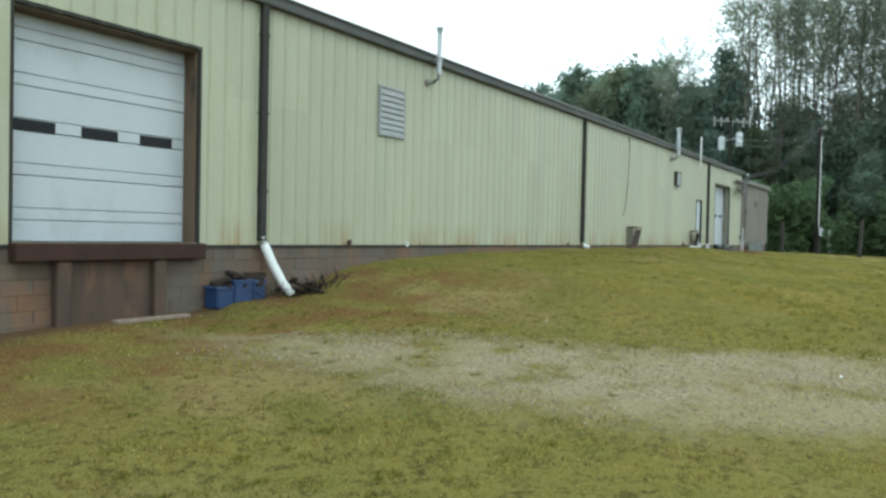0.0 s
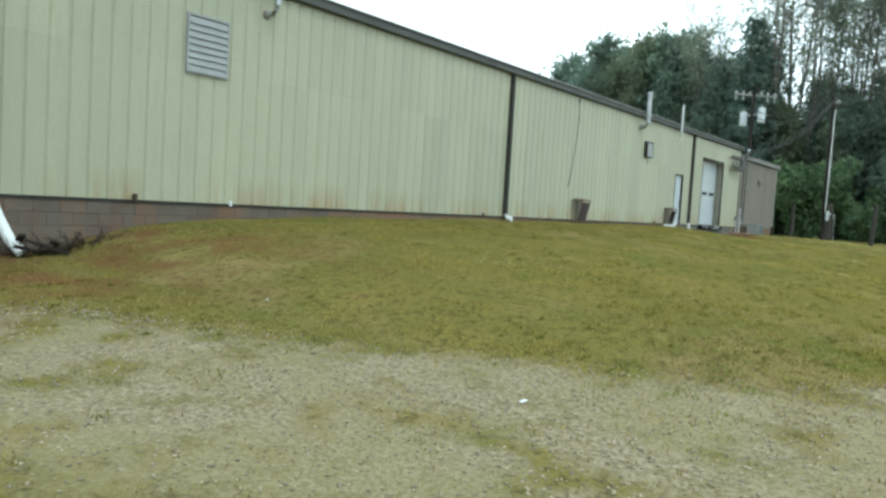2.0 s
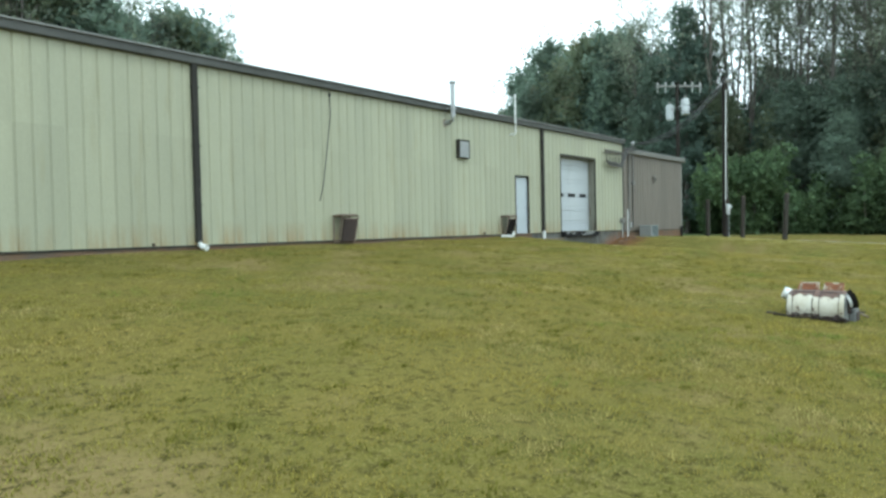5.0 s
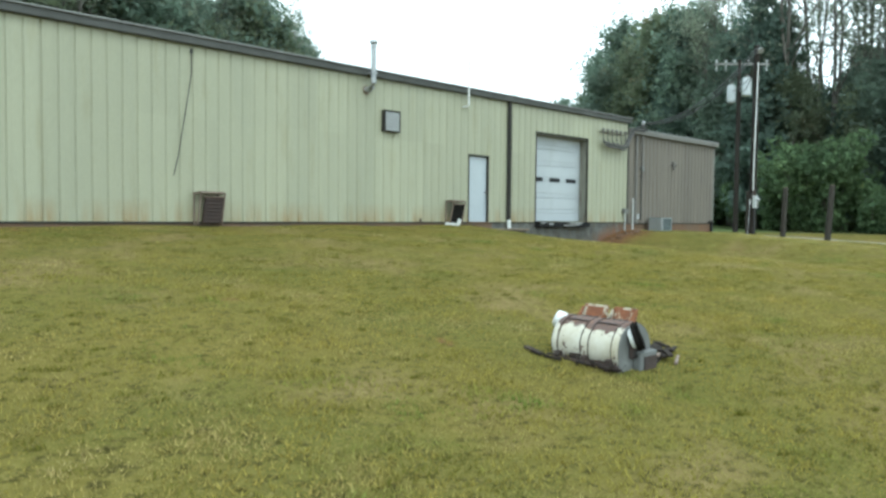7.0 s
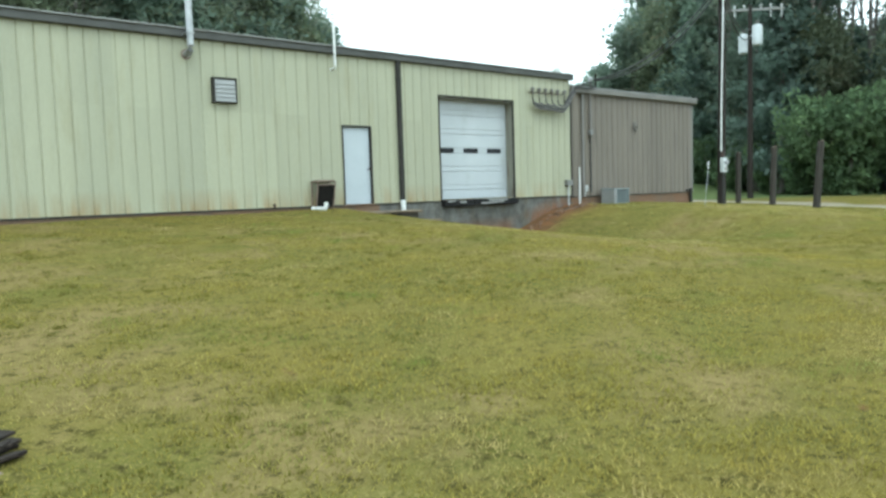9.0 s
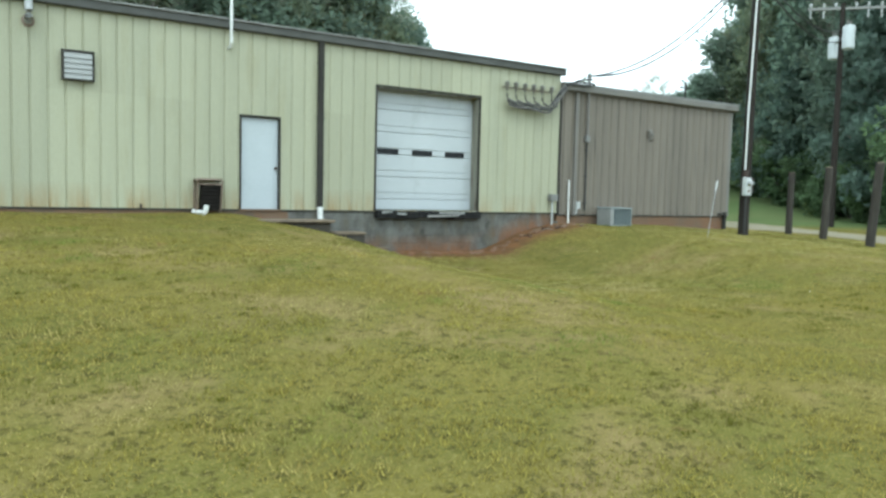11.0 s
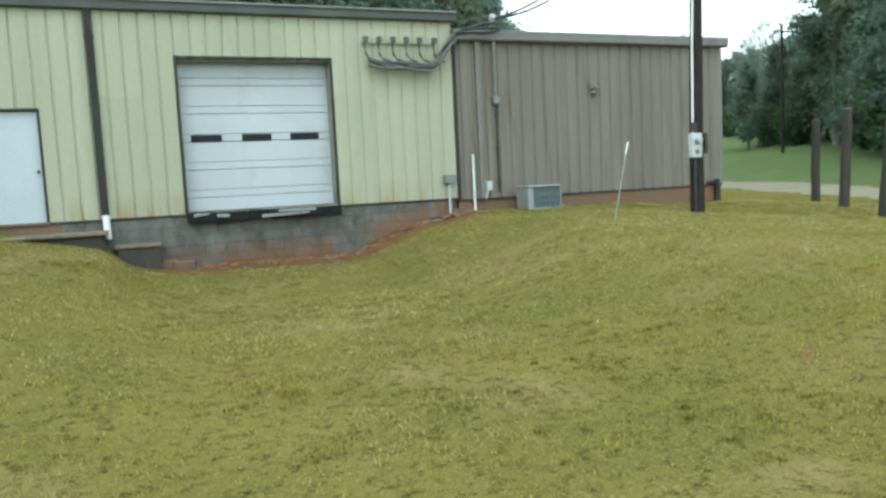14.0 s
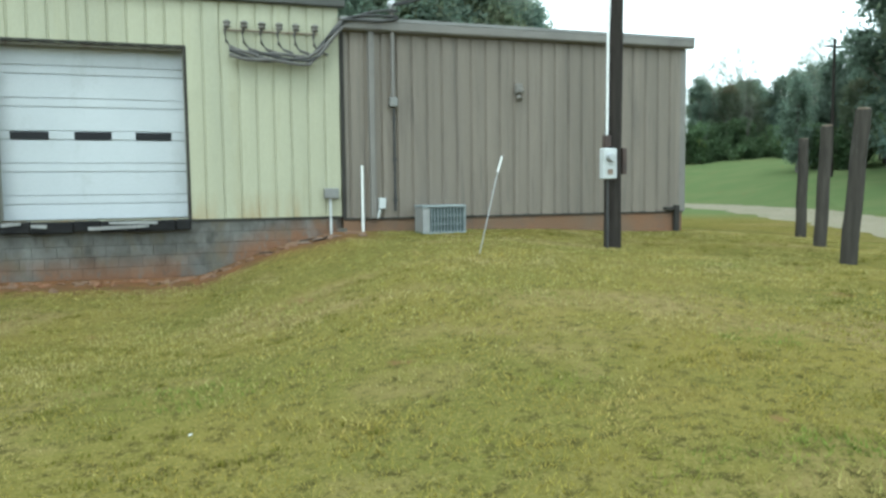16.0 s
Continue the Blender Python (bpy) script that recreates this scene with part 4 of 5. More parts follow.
elbow = Geo().tube([(27.40, 9.93, 1.95), (27.50, 9.64, 1.93), (27.54, 9.54, 1.935), (27.56, 9.52, 1.98), (27.58, 9.52, 2.10)], 0.055, 12)
tagged(part("drain_elbow", elbow, PVC), "white plastic drain elbow turned up beside the wall", "pipe")


def crate(x, y, w, h, rot):
    """An open blue plastic bin with dark scrap in it."""
    z = gz(x, y) - 0.03
    ob = thing("blue_bin", "blue plastic bin filled with dark scrap", "bin", "blue bins by the dock", (x, y, z))
    ob.rotation_euler = (0, 0, radians(rot))
    g = Geo()
    t = 0.02
    a, b = w / 2, w / 2 * 0.85
    for s in (-1, 1):
        g.box(s * a - t, s * a + t, -b, b, 0.02, h, 0.006)
        g.box(-a, a, s * b - t, s * b + t, 0.02, h, 0.006)
    g.box(-a, a, -b, b, 0, 0.03)
    part("body", g, BLUE, ob)
    g = Geo()
    for s in (-1, 1):
        g.box(s * a - 0.035, s * a + 0.035, -b - 0.03, b + 0.03, h - 0.05, h + 0.002, 0.008)
        g.box(-a + 0.036, a - 0.036, s * b - 0.035, s * b + 0.035, h - 0.05, h + 0.001, 0.008)
    part("rim", g, BLUE, ob)
    g = Geo()
    for i in range(5):
        p = Geo().box(-0.17, 0.17, -0.05, 0.05, -0.03, 0.03, 0.01)
        p.move(pose(random.uniform(-0.06, 0.06), random.uniform(-0.05, 0.05), h - 0.06 + i * 0.035, random.uniform(-14, 14), random.uniform(-14, 14), random.uniform(0, 180)))
        k = len(g.v)
        g.v += p.v
        g.f += [tuple(q + k for q in f) for f in p.f]
    part("scrap", g, CHARRED, ob, "dark scrap wood")
    return ob


crate(0.55, 9.78, 0.30, 0.34, 4)
crate(0.90, 9.76, 0.32, 0.36, -3)
crate(1.24, 9.79, 0.28, 0.34, 6)
for i, (x, y, a, b) in enumerate(((1.95, 9.45, 30, 12), (2.15, 9.4, -15, 20), (2.35, 9.6, 60, 8), (1.85, 9.65, 80, 25))):
    g = Geo().box(-0.3, 0.3, -0.05, 0.05, -0.02, 0.02, 0.006).move(pose(x, y, gz(x, y) + 0.1 + 0.03 * i, 0, b, a))
    tagged(part("scrap_board", g, CHARRED), "dark rotten board leaning on the bank", "board", "scrap by the bins")
g = Geo().box(-0.6, 0.6, -0.08, 0.08, 0, 0.06, 0.012)
o = part("timber", g, HOODFRAME)
o.matrix_world = pose(-0.75, 9.6, gz(-0.75, 9.6) - 0.02, 0, 0, 2)
tagged(o, "weathered timber lying at the foot of the dock", "timber")

# tangle of dry brush on the bank behind the white pipe
twigs = np.random.default_rng(21)
g = Geo()
for i in range(110):
    x, y = twigs.normal(2.35, 0.42), 9.72 - abs(twigs.normal()) * 0.16
    p0, w, l = Vector((x, y, gz(x, y) - 0.02)), twigs.uniform(0, 6.28), twigs.uniform(0.18, 0.5)
    d = Vector((math.cos(w), 0.5 * math.sin(w) - 0.2, twigs.uniform(0.2, 1.1))).normalized()
    p1 = p0 + d * l * 0.55 + Vector((0, 0, 0.03))
    g.tube([p0, p1, p0 + d * l + Vector((twigs.normal() * 0.05, 0, -0.04))], [0.008, 0.006, 0.003], 4)
tagged(part("dry_brush", g, CHARRED), "tangle of dark dry twigs on the bank by the bins", "brush", kind="stuff")

# ---- condenser, rod ----
ac = thing("condenser_unit", "grey-green air conditioner condenser on the ground by the annex", "air conditioner", at=(39.76, 9.45, gz(39.76, 9.3) - 0.02))
part("base_pan", Geo().box(-0.44, 0.44, -0.30, 0.30, 0, 0.05, 0.01), ACGREY, ac)
part("coil", Geo().box(-0.40, 0.40, -0.26, 0.26, 0.05, 0.52), ACDARK, ac)
part("top", Geo().box(-0.45, 0.45, -0.31, 0.31, 0.52, 0.57, 0.015), ACGREY, ac)
part("side_cover", Geo().box(-0.44, -0.30, -0.29, -0.262, 0.05, 0.52, 0.006).box(-0.44, -0.41, -0.262, 0.29, 0.05, 0.52, 0.005), LOUVRE, ac, "pale grey cover panel")
for i in range(11):
    x = -0.27 + i * 0.066
    part("louvre_slat", Geo().box(x, x + 0.014, -0.295, -0.262, 0.05, 0.52), ACGREY, ac)
for z in (0.2, 0.36):
    part("louvre_bar", Geo().box(-0.27, 0.43, -0.30, -0.29, z, z + 0.012), ACGREY, ac)
part("corner_post", Geo().box(0.41, 0.44, -0.29, -0.26, 0.05, 0.52), ACGREY, ac)

rod = thing("marker_rod", "thin leaning metal rod with a white tip in the lawn", "marker rod")
bz = gz(39.07, 5.48)
part("shaft", Geo().tube([(39.07, 5.48, bz - 0.1), (39.42, 5.56, 2.74)], 0.007, 8), GALV, rod)
part("tip", Geo().tube([(39.42, 5.56, 2.74), (39.50, 5.58, 2.97)], 0.016, 8), PVC, rod, "white plastic tip")

# ---- poles and posts ----
PX, PY = 41.86, 6.46
pole = thing("meter_pole", "dark creosoted utility pole with meter box and white conduit", "utility pole", at=(PX, PY, gz(PX, PY)))
pinv = Matrix.Translation((-PX, -PY, -gz(PX, PY)))


def ppart(name, g, m, label="", parent=None):
    o = part(name, g, m, parent or pole, label)
    if not parent:
        o.matrix_parent_inverse = pinv
    return o


ppart("shaft", Geo().tube([(PX, PY, 1.0), (PX, PY, 3.0), (PX + 0.05, PY, 6.0), (PX + 0.1, PY + 0.02, 9.3)], [0.15, 0.14, 0.125, 0.11], 16), WOODPOLE)
ppart("conduit", Geo().tube([(PX - 0.16, PY - 0.08, 3.12), (PX - 0.15, PY - 0.09, 5.0), (PX - 0.08, PY - 0.1, 7.0), (PX - 0.02, PY - 0.1, 8.6)], 0.022, 10), PVC, "white plastic conduit")
mbx = ppart("meter_box", Geo().box(PX - 0.33, PX - 0.07, PY - 0.26, PY - 0.13, 2.64, 3.14, 0.015), METERBOX, "pale grey meter box")
g = Geo().tube([(PX - 0.2, PY - 0.26, 2.99), (PX - 0.2, PY - 0.33, 2.99), (PX - 0.2, PY - 0.36, 2.99)], [0.075, 0.075, 0.06], 14)
part("meter_dial", g, GALV, mbx)
part("seal_plate", Geo().box(PX - 0.25, PX - 0.15, PY - 0.268, PY - 0.262, 2.71, 2.80), HOODFRAME, mbx)
ppart("switch_box", Geo().box(PX - 0.26, PX - 0.14, PY - 0.2, PY - 0.1, 3.16, 3.36, 0.01), HOODBROWN)
ppart("side_bracket", Geo().box(PX + 0.12, PX + 0.2, PY - 0.12, PY + 0.0, 2.72, 3.15, 0.01), HOODBROWN)
ppart("ground_conduit", Geo().tube([(PX - 0.2, PY - 0.18, 2.68), (PX - 0.2, PY - 0.18, 1.2)], 0.022, 8), CABLE)
ppart("lamp_bracket", Geo().tube([(PX + 0.08, PY, 8.9), (PX - 0.1, PY - 0.15, 9.05), (PX - 0.35, PY - 0.3, 9.0)], 0.025, 8).tube([(PX - 0.33, PY - 0.29, 9.02), (PX - 0.42, PY - 0.35, 8.95)], [0.09, 0.12], 10), GALV)

drop = thing("service_drop", "pair of sagging black service wires between pole and mast", "cable", at=(39.05, 9.7, 6.1))
for i in range(2):
    a, b = Vector((38.95, 9.75, 6.10)), Vector((PX + 0.05, PY - 0.1, 9.3 - 0.14 * i))
    pts = [tuple(a.lerp(b, t) - Vector((0, 0, (0.70 + 0.13 * i) * 4 * t * (1 - t)))) for t in np.linspace(0, 1, 18)]
    o = part("wire", Geo().tube(pts, 0.027, 6), CABLE, drop)
    o.matrix_parent_inverse = Matrix.Translation((-39.05, -9.7, -6.1))
TX, TY = 63.2, 16.4
span = thing("overhead_line", "overhead wires between the poles", "cable", at=(PX, PY, 8.9))
for i, (z0, z1) in enumerate(((9.0, 12.0), (8.8, 11.4))):
    a, b = Vector((PX + 0.1, PY, z0)), Vector((TX, TY, z1))
    pts = [tuple(a.lerp(b, t) - Vector((0, 0, 0.7 * 4 * t * (1 - t)))) for t in np.linspace(0, 1, 20)]
    o = part("wire", Geo().tube(pts, 0.026, 6), CABLE, span)
    o.matrix_parent_inverse = Matrix.Translation((-PX, -PY, -8.9))

tz = gz(TX, TY)
tp = thing("transformer_pole", "wooden utility pole with crossarm and two pale transformers", "utility pole", at=(TX, TY, tz))


def tpart(name, g, m, label="", parent=None):
    return part(name, g, m, parent or tp, label)


H = 13.4 - tz
tpart("shaft", Geo().tube([(0, 0, -0.5), (0, 0, H * 0.5), (0, 0, H)], [0.19, 0.16, 0.12], 14), WOODPOLE)
u = Vector((0.72, 0.69, 0)).normalized()
g = Geo().box(-1.9, 1.9, -0.06, 0.06, -0.07, 0.07, 0.01)
rotm = Matrix.Translation((-u.y * -0.15, u.x * -0.15, H - 0.3)) @ Matrix.Rotation(math.atan2(u.y, u.x) + radians(90), 4, "Z")
arm = tpart("crossarm", g.move(rotm), ARMWOOD)
for s in (-1.75, -1.1, -0.5, 0.5, 1.1, 1.75):
    g = Geo().tube([(s, 0, 0.07), (s, 0, 0.15), (s, 0, 0.19), (s, 0, 0.25), (s, 0, 0.31)], [0.03, 0.08, 0.05, 0.09, 0.04], 10).move(rotm)
    part("insulator", g, METERBOX, arm)
for s, name in ((1, "a"), (-1, "b")):
    off = u * s * 1.45
    zt = 11.25 - tz
    p = Vector((off.x, off.y, zt))
    g = Geo().tube([p + Vector((0, 0, -0.62)), p + Vector((0, 0, -0.56)), p + Vector((0, 0, 0.5)), p + Vector((0, 0, 0.6)), p + Vector((0, 0, 0.66))], [0.24, 0.30, 0.30, 0.27, 0.1], 18)
    t = tpart("transformer", g, TRANSFORMER, "pale grey can transformer")
    for k in (-0.12, 0.12):
        part("bushing", Geo().tube([p + Vector((k, 0, 0.62)), p + Vector((k * 1.4, 0, 0.9))], [0.05, 0.03], 8), PORCELAIN, t)
    part("mount_bar", Geo().tube([p + Vector((0, 0, 0.2)), Vector((0, 0, zt + 0.2))], 0.05, 8), GALV, t)
for s in (-1.75, -1.1, 1.1, 1.75):
    g = Geo().tube([(s, 0, -0.07), (s, 0, -0.5)], 0.04, 8).move(rotm)
    part("fuse_cutout", g, METERBOX, arm)


def post(x, y, h, r, lean):
    z = gz(x, y)
    ob = thing("bollard_post", "weathered brown wooden post standing by the drive", "post", "posts along the drive", (x, y, z))
    n = 7
    pts = [(lean[0] * i / n + 0.01 * math.sin(i * 2 + x), lean[1] * i / n, -0.25 + (h + 0.25) * i / n) for i in range(n + 1)]
    part("shaft", Geo().tube(pts, [r * (1.08 - 0.12 * i / n) for i in range(n + 1)], 14), POSTWOOD, ob)
    g = Geo().tube([(lean[0], lean[1], h - 0.005), (lean[0], lean[1], h + 0.02)], [r * 0.94, r * 0.7], 14)
    part("cap", g, CONCRETE, ob, "pale weathered end grain")
    return ob


post(44.86, 4.50, 2.38, 0.12, (0.10, -0.12))
post(46.85, 7.06, 2.35, 0.115, (0.06, -0.05))
post(48.68, 9.48, 2.3, 0.115, (0.03, 0.0))

# ---- the old drum smoker lying on the lawn ----
SX, SY = 17.335, -2.18
smoker = thing("drum_smoker", "old white and rusty steel drum smoker lying on the lawn", "smoker", at=(SX, SY, gz(SX, SY) - 0.08))
smoker.scale = (1.04, 1.005, 1.005)
smoker.rotation_euler = (0, 0, radians(-3))
R, LN, ZC = 0.25, 0.76, 0.22


def arc(r0, r1, y0, y1, a0, a1, n=20, zc=0.0):
    """A curved sheet round the drum's axis, which runs along y."""
    g = Geo()
    for i in range(n + 1):
        w = radians(a0 + (a1 - a0) * i / n)
        for r, y in ((r1, y0), (r1, y1), (r0, y1), (r0, y0)):
            g.v.append((r * math.cos(w), y, zc + r * math.sin(w)))
    for i in range(n):
        for j in range(4):
            g.f.append((i * 4 + j, i * 4 + (j + 1) % 4, (i + 1) * 4 + (j + 1) % 4, (i + 1) * 4 + j))
    g.f += [(3, 2, 1, 0), tuple(n * 4 + j for j in range(4))]
    return g


def plate(quad, d):
    """A thin plate on four corners, with thickness along d."""
    g = Geo()
    g.v = [tuple(q) for q in quad] + [tuple(Vector(q) + Vector(d)) for q in quad]
    g.f = [(0, 1, 2, 3), (7, 6, 5, 4), (0, 4, 5, 1), (1, 5, 6, 2), (2, 6, 7, 3), (3, 7, 4, 0)]
    return g


def drum_paint():
    m = bpy.data.materials.new("flaking_white_drum_paint")
    m.use_nodes = True
    n, l = m.node_tree.nodes, m.node_tree.links
    b = n["Principled BSDF"]
    tc = n.new("ShaderNodeTexCoord")
    sep = n.new("ShaderNodeSeparateXYZ")
    l.new(tc.outputs["Object"], sep.inputs[0])

    def calc(op, a, c):
        x = n.new("ShaderNodeMath")
        x.operation = op
        for i, v in enumerate((a, c)):
            if isinstance(v, (int, float)):
                x.inputs[i].default_value = v
            else:
                l.new(v, x.inputs[i])
        return x.outputs[0]

    def nz(sc, detail=5.0):
        t = n.new("ShaderNodeTexNoise")
        t.inputs["Scale"].default_value, t.inputs["Detail"].default_value, t.inputs["Roughness"].default_value = sc, detail, 0.65
        l.new(tc.outputs["Object"], t.inputs["Vector"])
        return t.outputs[0]

    def rng(v, a, c):
        r = n.new("ShaderNodeMapRange")
        r.inputs["From Min"].default_value, r.inputs["From Max"].default_value = a, c
        l.new(v, r.inputs["Value"])
        return r.outputs[0]

    def mix(f, a, c):
        x = n.new("ShaderNodeMix")
        x.data_type = "RGBA"
        l.new(f, x.inputs["Factor"])
        for sock, v in (("A", a), ("B", c)):
            if isinstance(v, tuple):
                x.inputs[sock].default_value = (*v, 1)
            else:
                l.new(v, x.inputs[sock])
        return x.outputs["Result"]

    turn = calc("ARCTAN2", calc("SUBTRACT", sep.outputs[2], ZC), calc("MULTIPLY", sep.outputs[0], -1.0))
    ragged = calc("ADD", turn, calc("MULTIPLY", calc("SUBTRACT", nz(9.0), 0.5), 1.5))
    paint = calc("MULTIPLY", rng(ragged, -0.46, -0.40), calc("SUBTRACT", 1.0, rng(ragged, 0.78, 0.84)))
    paint = calc("MULTIPLY", paint, calc("SUBTRACT", 1.0, rng(nz(14.0, 3), 0.62, 0.65)))
    rust = mix(rng(nz(6.0), 0.35, 0.65), (0.120, 0.066, 0.050), (0.092, 0.066, 0.058))
    rust = mix(rng(nz(22.0), 0.55, 0.7), rust, (0.20, 0.10, 0.055))
    white = mix(rng(nz(5.0), 0.35, 0.7), (0.56, 0.54, 0.47), (0.42, 0.38, 0.28))
    l.new(mix(paint, rust, white), b.inputs["Base Color"])
    b.inputs["Roughness"].default_value = 0.7
    bp = n.new("ShaderNodeBump")
    bp.inputs["Strength"].default_value, bp.inputs["Distance"].default_value = 0.4, 0.004
    l.new(calc("ADD", paint, calc("MULTIPLY", nz(60.0), 0.4)), bp.inputs["Height"])
    l.new(bp.outputs[0], b.inputs["Normal"])
    return m


DRUMPAINT = drum_paint()
part("drum", arc(R - 0.006, R, -LN / 2, LN / 2, -40, 225, 36, ZC), DRUMPAINT, smoker, "peeling white paint over brown rust")
for y, w in ((-LN / 2 + 0.005, 0.06), (-0.045, 0.075), (LN / 2 - 0.06, 0.055)):
    part("drum_rib", arc(R, R + 0.006, y, y + w, -40, 225, 36, ZC), DRUMPAINT, smoker, "peeling painted band round the drum")
for y in (-LN / 2 + 0.068, -0.055, 0.035, LN / 2 - 0.075):
    part("drum_bead", arc(R, R + 0.009, y, y + 0.006, -40, 225, 36, ZC), HOODBROWN, smoker)
for y in (-LN / 2 - 0.012, LN / 2):
    g = Geo()
    k = 28
    g.v = [(0.985 * R * math.cos(radians(-58 + 296 * i / k)), y, ZC + R * 0.985 * math.sin(radians(-58 + 296 * i / k))) for i in range(k + 1)]
    g.v += [(a, b + 0.012, c) for a, b, c in g.v]
    g.f = [tuple(range(k + 1)), tuple(reversed(range(k + 1, 2 * k + 2)))] + [(i, k + 1 + i, k + 2 + i, i + 1) for i in range(k)] + [(k, 2 * k + 1, k + 1, 0)]
    part("end_plate", g, DRUMEND, smoker, "dull grey steel end plate")
part("end_skirt", Geo().box(-R * 0.97, R * 0.9, -LN / 2 - 0.016, -LN / 2 - 0.004, -0.03, 0.16, 0.003), DRUMEND, smoker)
part("fire_box", Geo().box(-0.03, 0.23, -LN / 2 - 0.10, -LN / 2 - 0.018, -0.01, 0.21, 0.008), DRUMEND, smoker)
part("fire_box_door", Geo().box(0.015, 0.205, -LN / 2 - 0.112, -LN / 2 - 0.101, 0.005, 0.165, 0.004), HOODBROWN, smoker, "dark rusted door")
# two open hatches on top
for y0, y1 in ((-0.30, -0.04), (0.03, 0.31)):
    for y in (y0, y1 - 0.012):
        part("hatch_side", plate([(0.03, y, ZC + 0.235), (0.14, y, ZC + 0.19), (0.17, y, ZC + 0.33), (0.125, y, ZC + 0.335)], (0, 0.012, 0)), DRUM, smoker)
    part("hatch_back", plate([(0.13, y0, ZC + 0.20), (0.13, y1, ZC + 0.20), (0.17, y1, ZC + 0.355), (0.17, y0, ZC + 0.355)], (0.012, 0, 0)), DRUM, smoker, "flaking white hatch plate")
    part("hatch_panel", plate([(0.128, y0 + 0.045, ZC + 0.225), (0.128, y1 - 0.035, ZC + 0.225), (0.160, y1 - 0.045, ZC + 0.335), (0.160, y0 + 0.055, ZC + 0.335)], (-0.006, 0, 0.002)), RUST, smoker, "bright orange rusted patch")
    part("hatch_floor", plate([(-0.12, y0 + 0.015, ZC + 0.225), (0.125, y0 + 0.015, ZC + 0.235), (0.125, y1 - 0.015, ZC + 0.235), (-0.12, y1 - 0.015, ZC + 0.225)], (0, 0, 0.01)), HOODBROWN, smoker)
c0, ax = Vector((-0.05, -LN / 2 + 0.01, ZC + 0.11)), Vector((0.5, -0.78, 0.33)).normalized()
collar = part("flue_collar", Geo().tube([c0, c0 + ax * 0.05, c0 + ax * 0.09], [0.100, 0.112, 0.118], 22, caps=False), PVC, smoker, "white flaking flue collar")
part("flue_mouth", Geo().tube([c0 + ax * 0.035, c0 + ax * 0.075, c0 + ax * 0.105, c0 + ax * 0.06], [0.118, 0.138, 0.142, 0.10], 22), SOOT, collar, "sooty black flue mouth")
part("soot_panel", Geo().box(-0.10, 0.08, -LN / 2 - 0.05, -LN / 2 - 0.014, ZC - 0.07, ZC + 0.07, 0.012), HOODBROWN, smoker, "sooty brown panel below the flue")
part("latch", Geo().tube([(-0.04, -LN / 2 - 0.02, ZC - 0.03), (-0.04, -LN / 2 - 0.06, ZC - 0.05), (0.0, -LN / 2 - 0.07, ZC - 0.08)], 0.016, 8), HOODBROWN, smoker)
part("chimney", Geo().tube([(-0.03, LN / 2 - 0.04, ZC + 0.14), (-0.05, LN / 2 + 0.05, ZC + 0.19), (-0.07, LN / 2 + 0.10, ZC + 0.21)], [0.085, 0.09, 0.085], 16), PVC, smoker, "white painted chimney elbow")
for x, z in ((-0.30, 0.06), (-0.21, 0.0)):
    part("rail", Geo().box(x, x + 0.03, -LN / 2 - 0.04, LN / 2 + 0.08, z, z + 0.045, 0.006), HOODBROWN, smoker)
for y in (-0.32, -0.05, 0.26):
    part("bracket", Geo().box(-0.30, -0.17, y, y + 0.05, 0.0, 0.15, 0.008), HOODBROWN, smoker)
part("leg", Geo().tube([(-0.27, 0.44, 0.0), (-0.40, 0.52, 0.15)], 0.018, 8), HOODBROWN, smoker)
BOARDS = [(17.98, -2.20, 10, 22, 0.62, 0.11), (17.95, -2.35, 5, 12, 0.66, 0.07), (18.05, -2.10, 12, 35, 0.5, 0.14), (17.85, -2.05, 9, 8, 0.45, 0.12), (17.96, -2.52, 3, 24, 0.4, 0.03),
          (17.0, -1.5, 14, 70, 0.3, 0.06), (18.12, -2.22, 14, 30, 0.36, 0.09), (17.9, -2.45, 4, 40, 0.3, 0.05), (17.12, -2.2, 6, 80, 0.4, 0.04), (17.08, -1.95, 10, 62, 0.25, 0.03),
          (17.18, -2.3, 4, 100, 0.22, 0.04), (16.98, -1.8, 12, 30, 0.14, 0.03), (17.1, -1.7, 8, 100, 0.2, 0.04)]
brng = random.Random(8)
BOARDS += [(brng.uniform(17.72, 18.18), brng.uniform(-2.45, -2.05), brng.uniform(0, 9), brng.uniform(-20, 60), brng.uniform(0.12, 0.34), brng.uniform(0.02, 0.05)) for _ in range(18)]
BOARDS += [(brng.uniform(16.92, 17.12), brng.uniform(-2.45, -1.75), brng.uniform(0, 10), brng.uniform(40, 120), brng.uniform(0.1, 0.26), brng.uniform(0.02, 0.045)) for _ in range(10)]
for i, (x, y, tip, rz, l, w) in enumerate(BOARDS):
    g = Geo().box(-l / 2, l / 2, -w / 2, w / 2, -0.010, 0.010, 0.002).move(pose(x - 0.03, y - 0.16, gz(x, y) - 0.01 + 0.02 * (i % 4), 0, -tip * 0.35, rz))
    tagged(part("scrap_board", g, HOODFRAME if i in (4, 22) else CHARRED), "dark rotten board on the grass beside the drum", "board", "scrap by the drum")
wr = np.random.default_rng(9)
wp = np.stack([wr.normal(0, 0.07, 90), wr.normal(0, 0.06, 90), wr.uniform(0.02, 0.30, 90)], -1)
wd = wr.normal(size=(90, 3)) * 0.045
wv = np.stack([wp - wd, wp + np.roll(wd, 1, 1) * 0.5, wp + wd], 1).reshape(-1, 3)
weed = thing("weed", "small bright green weed beside the drum", "plant", at=(17.74, -1.98, gz(17.74, -1.98)))
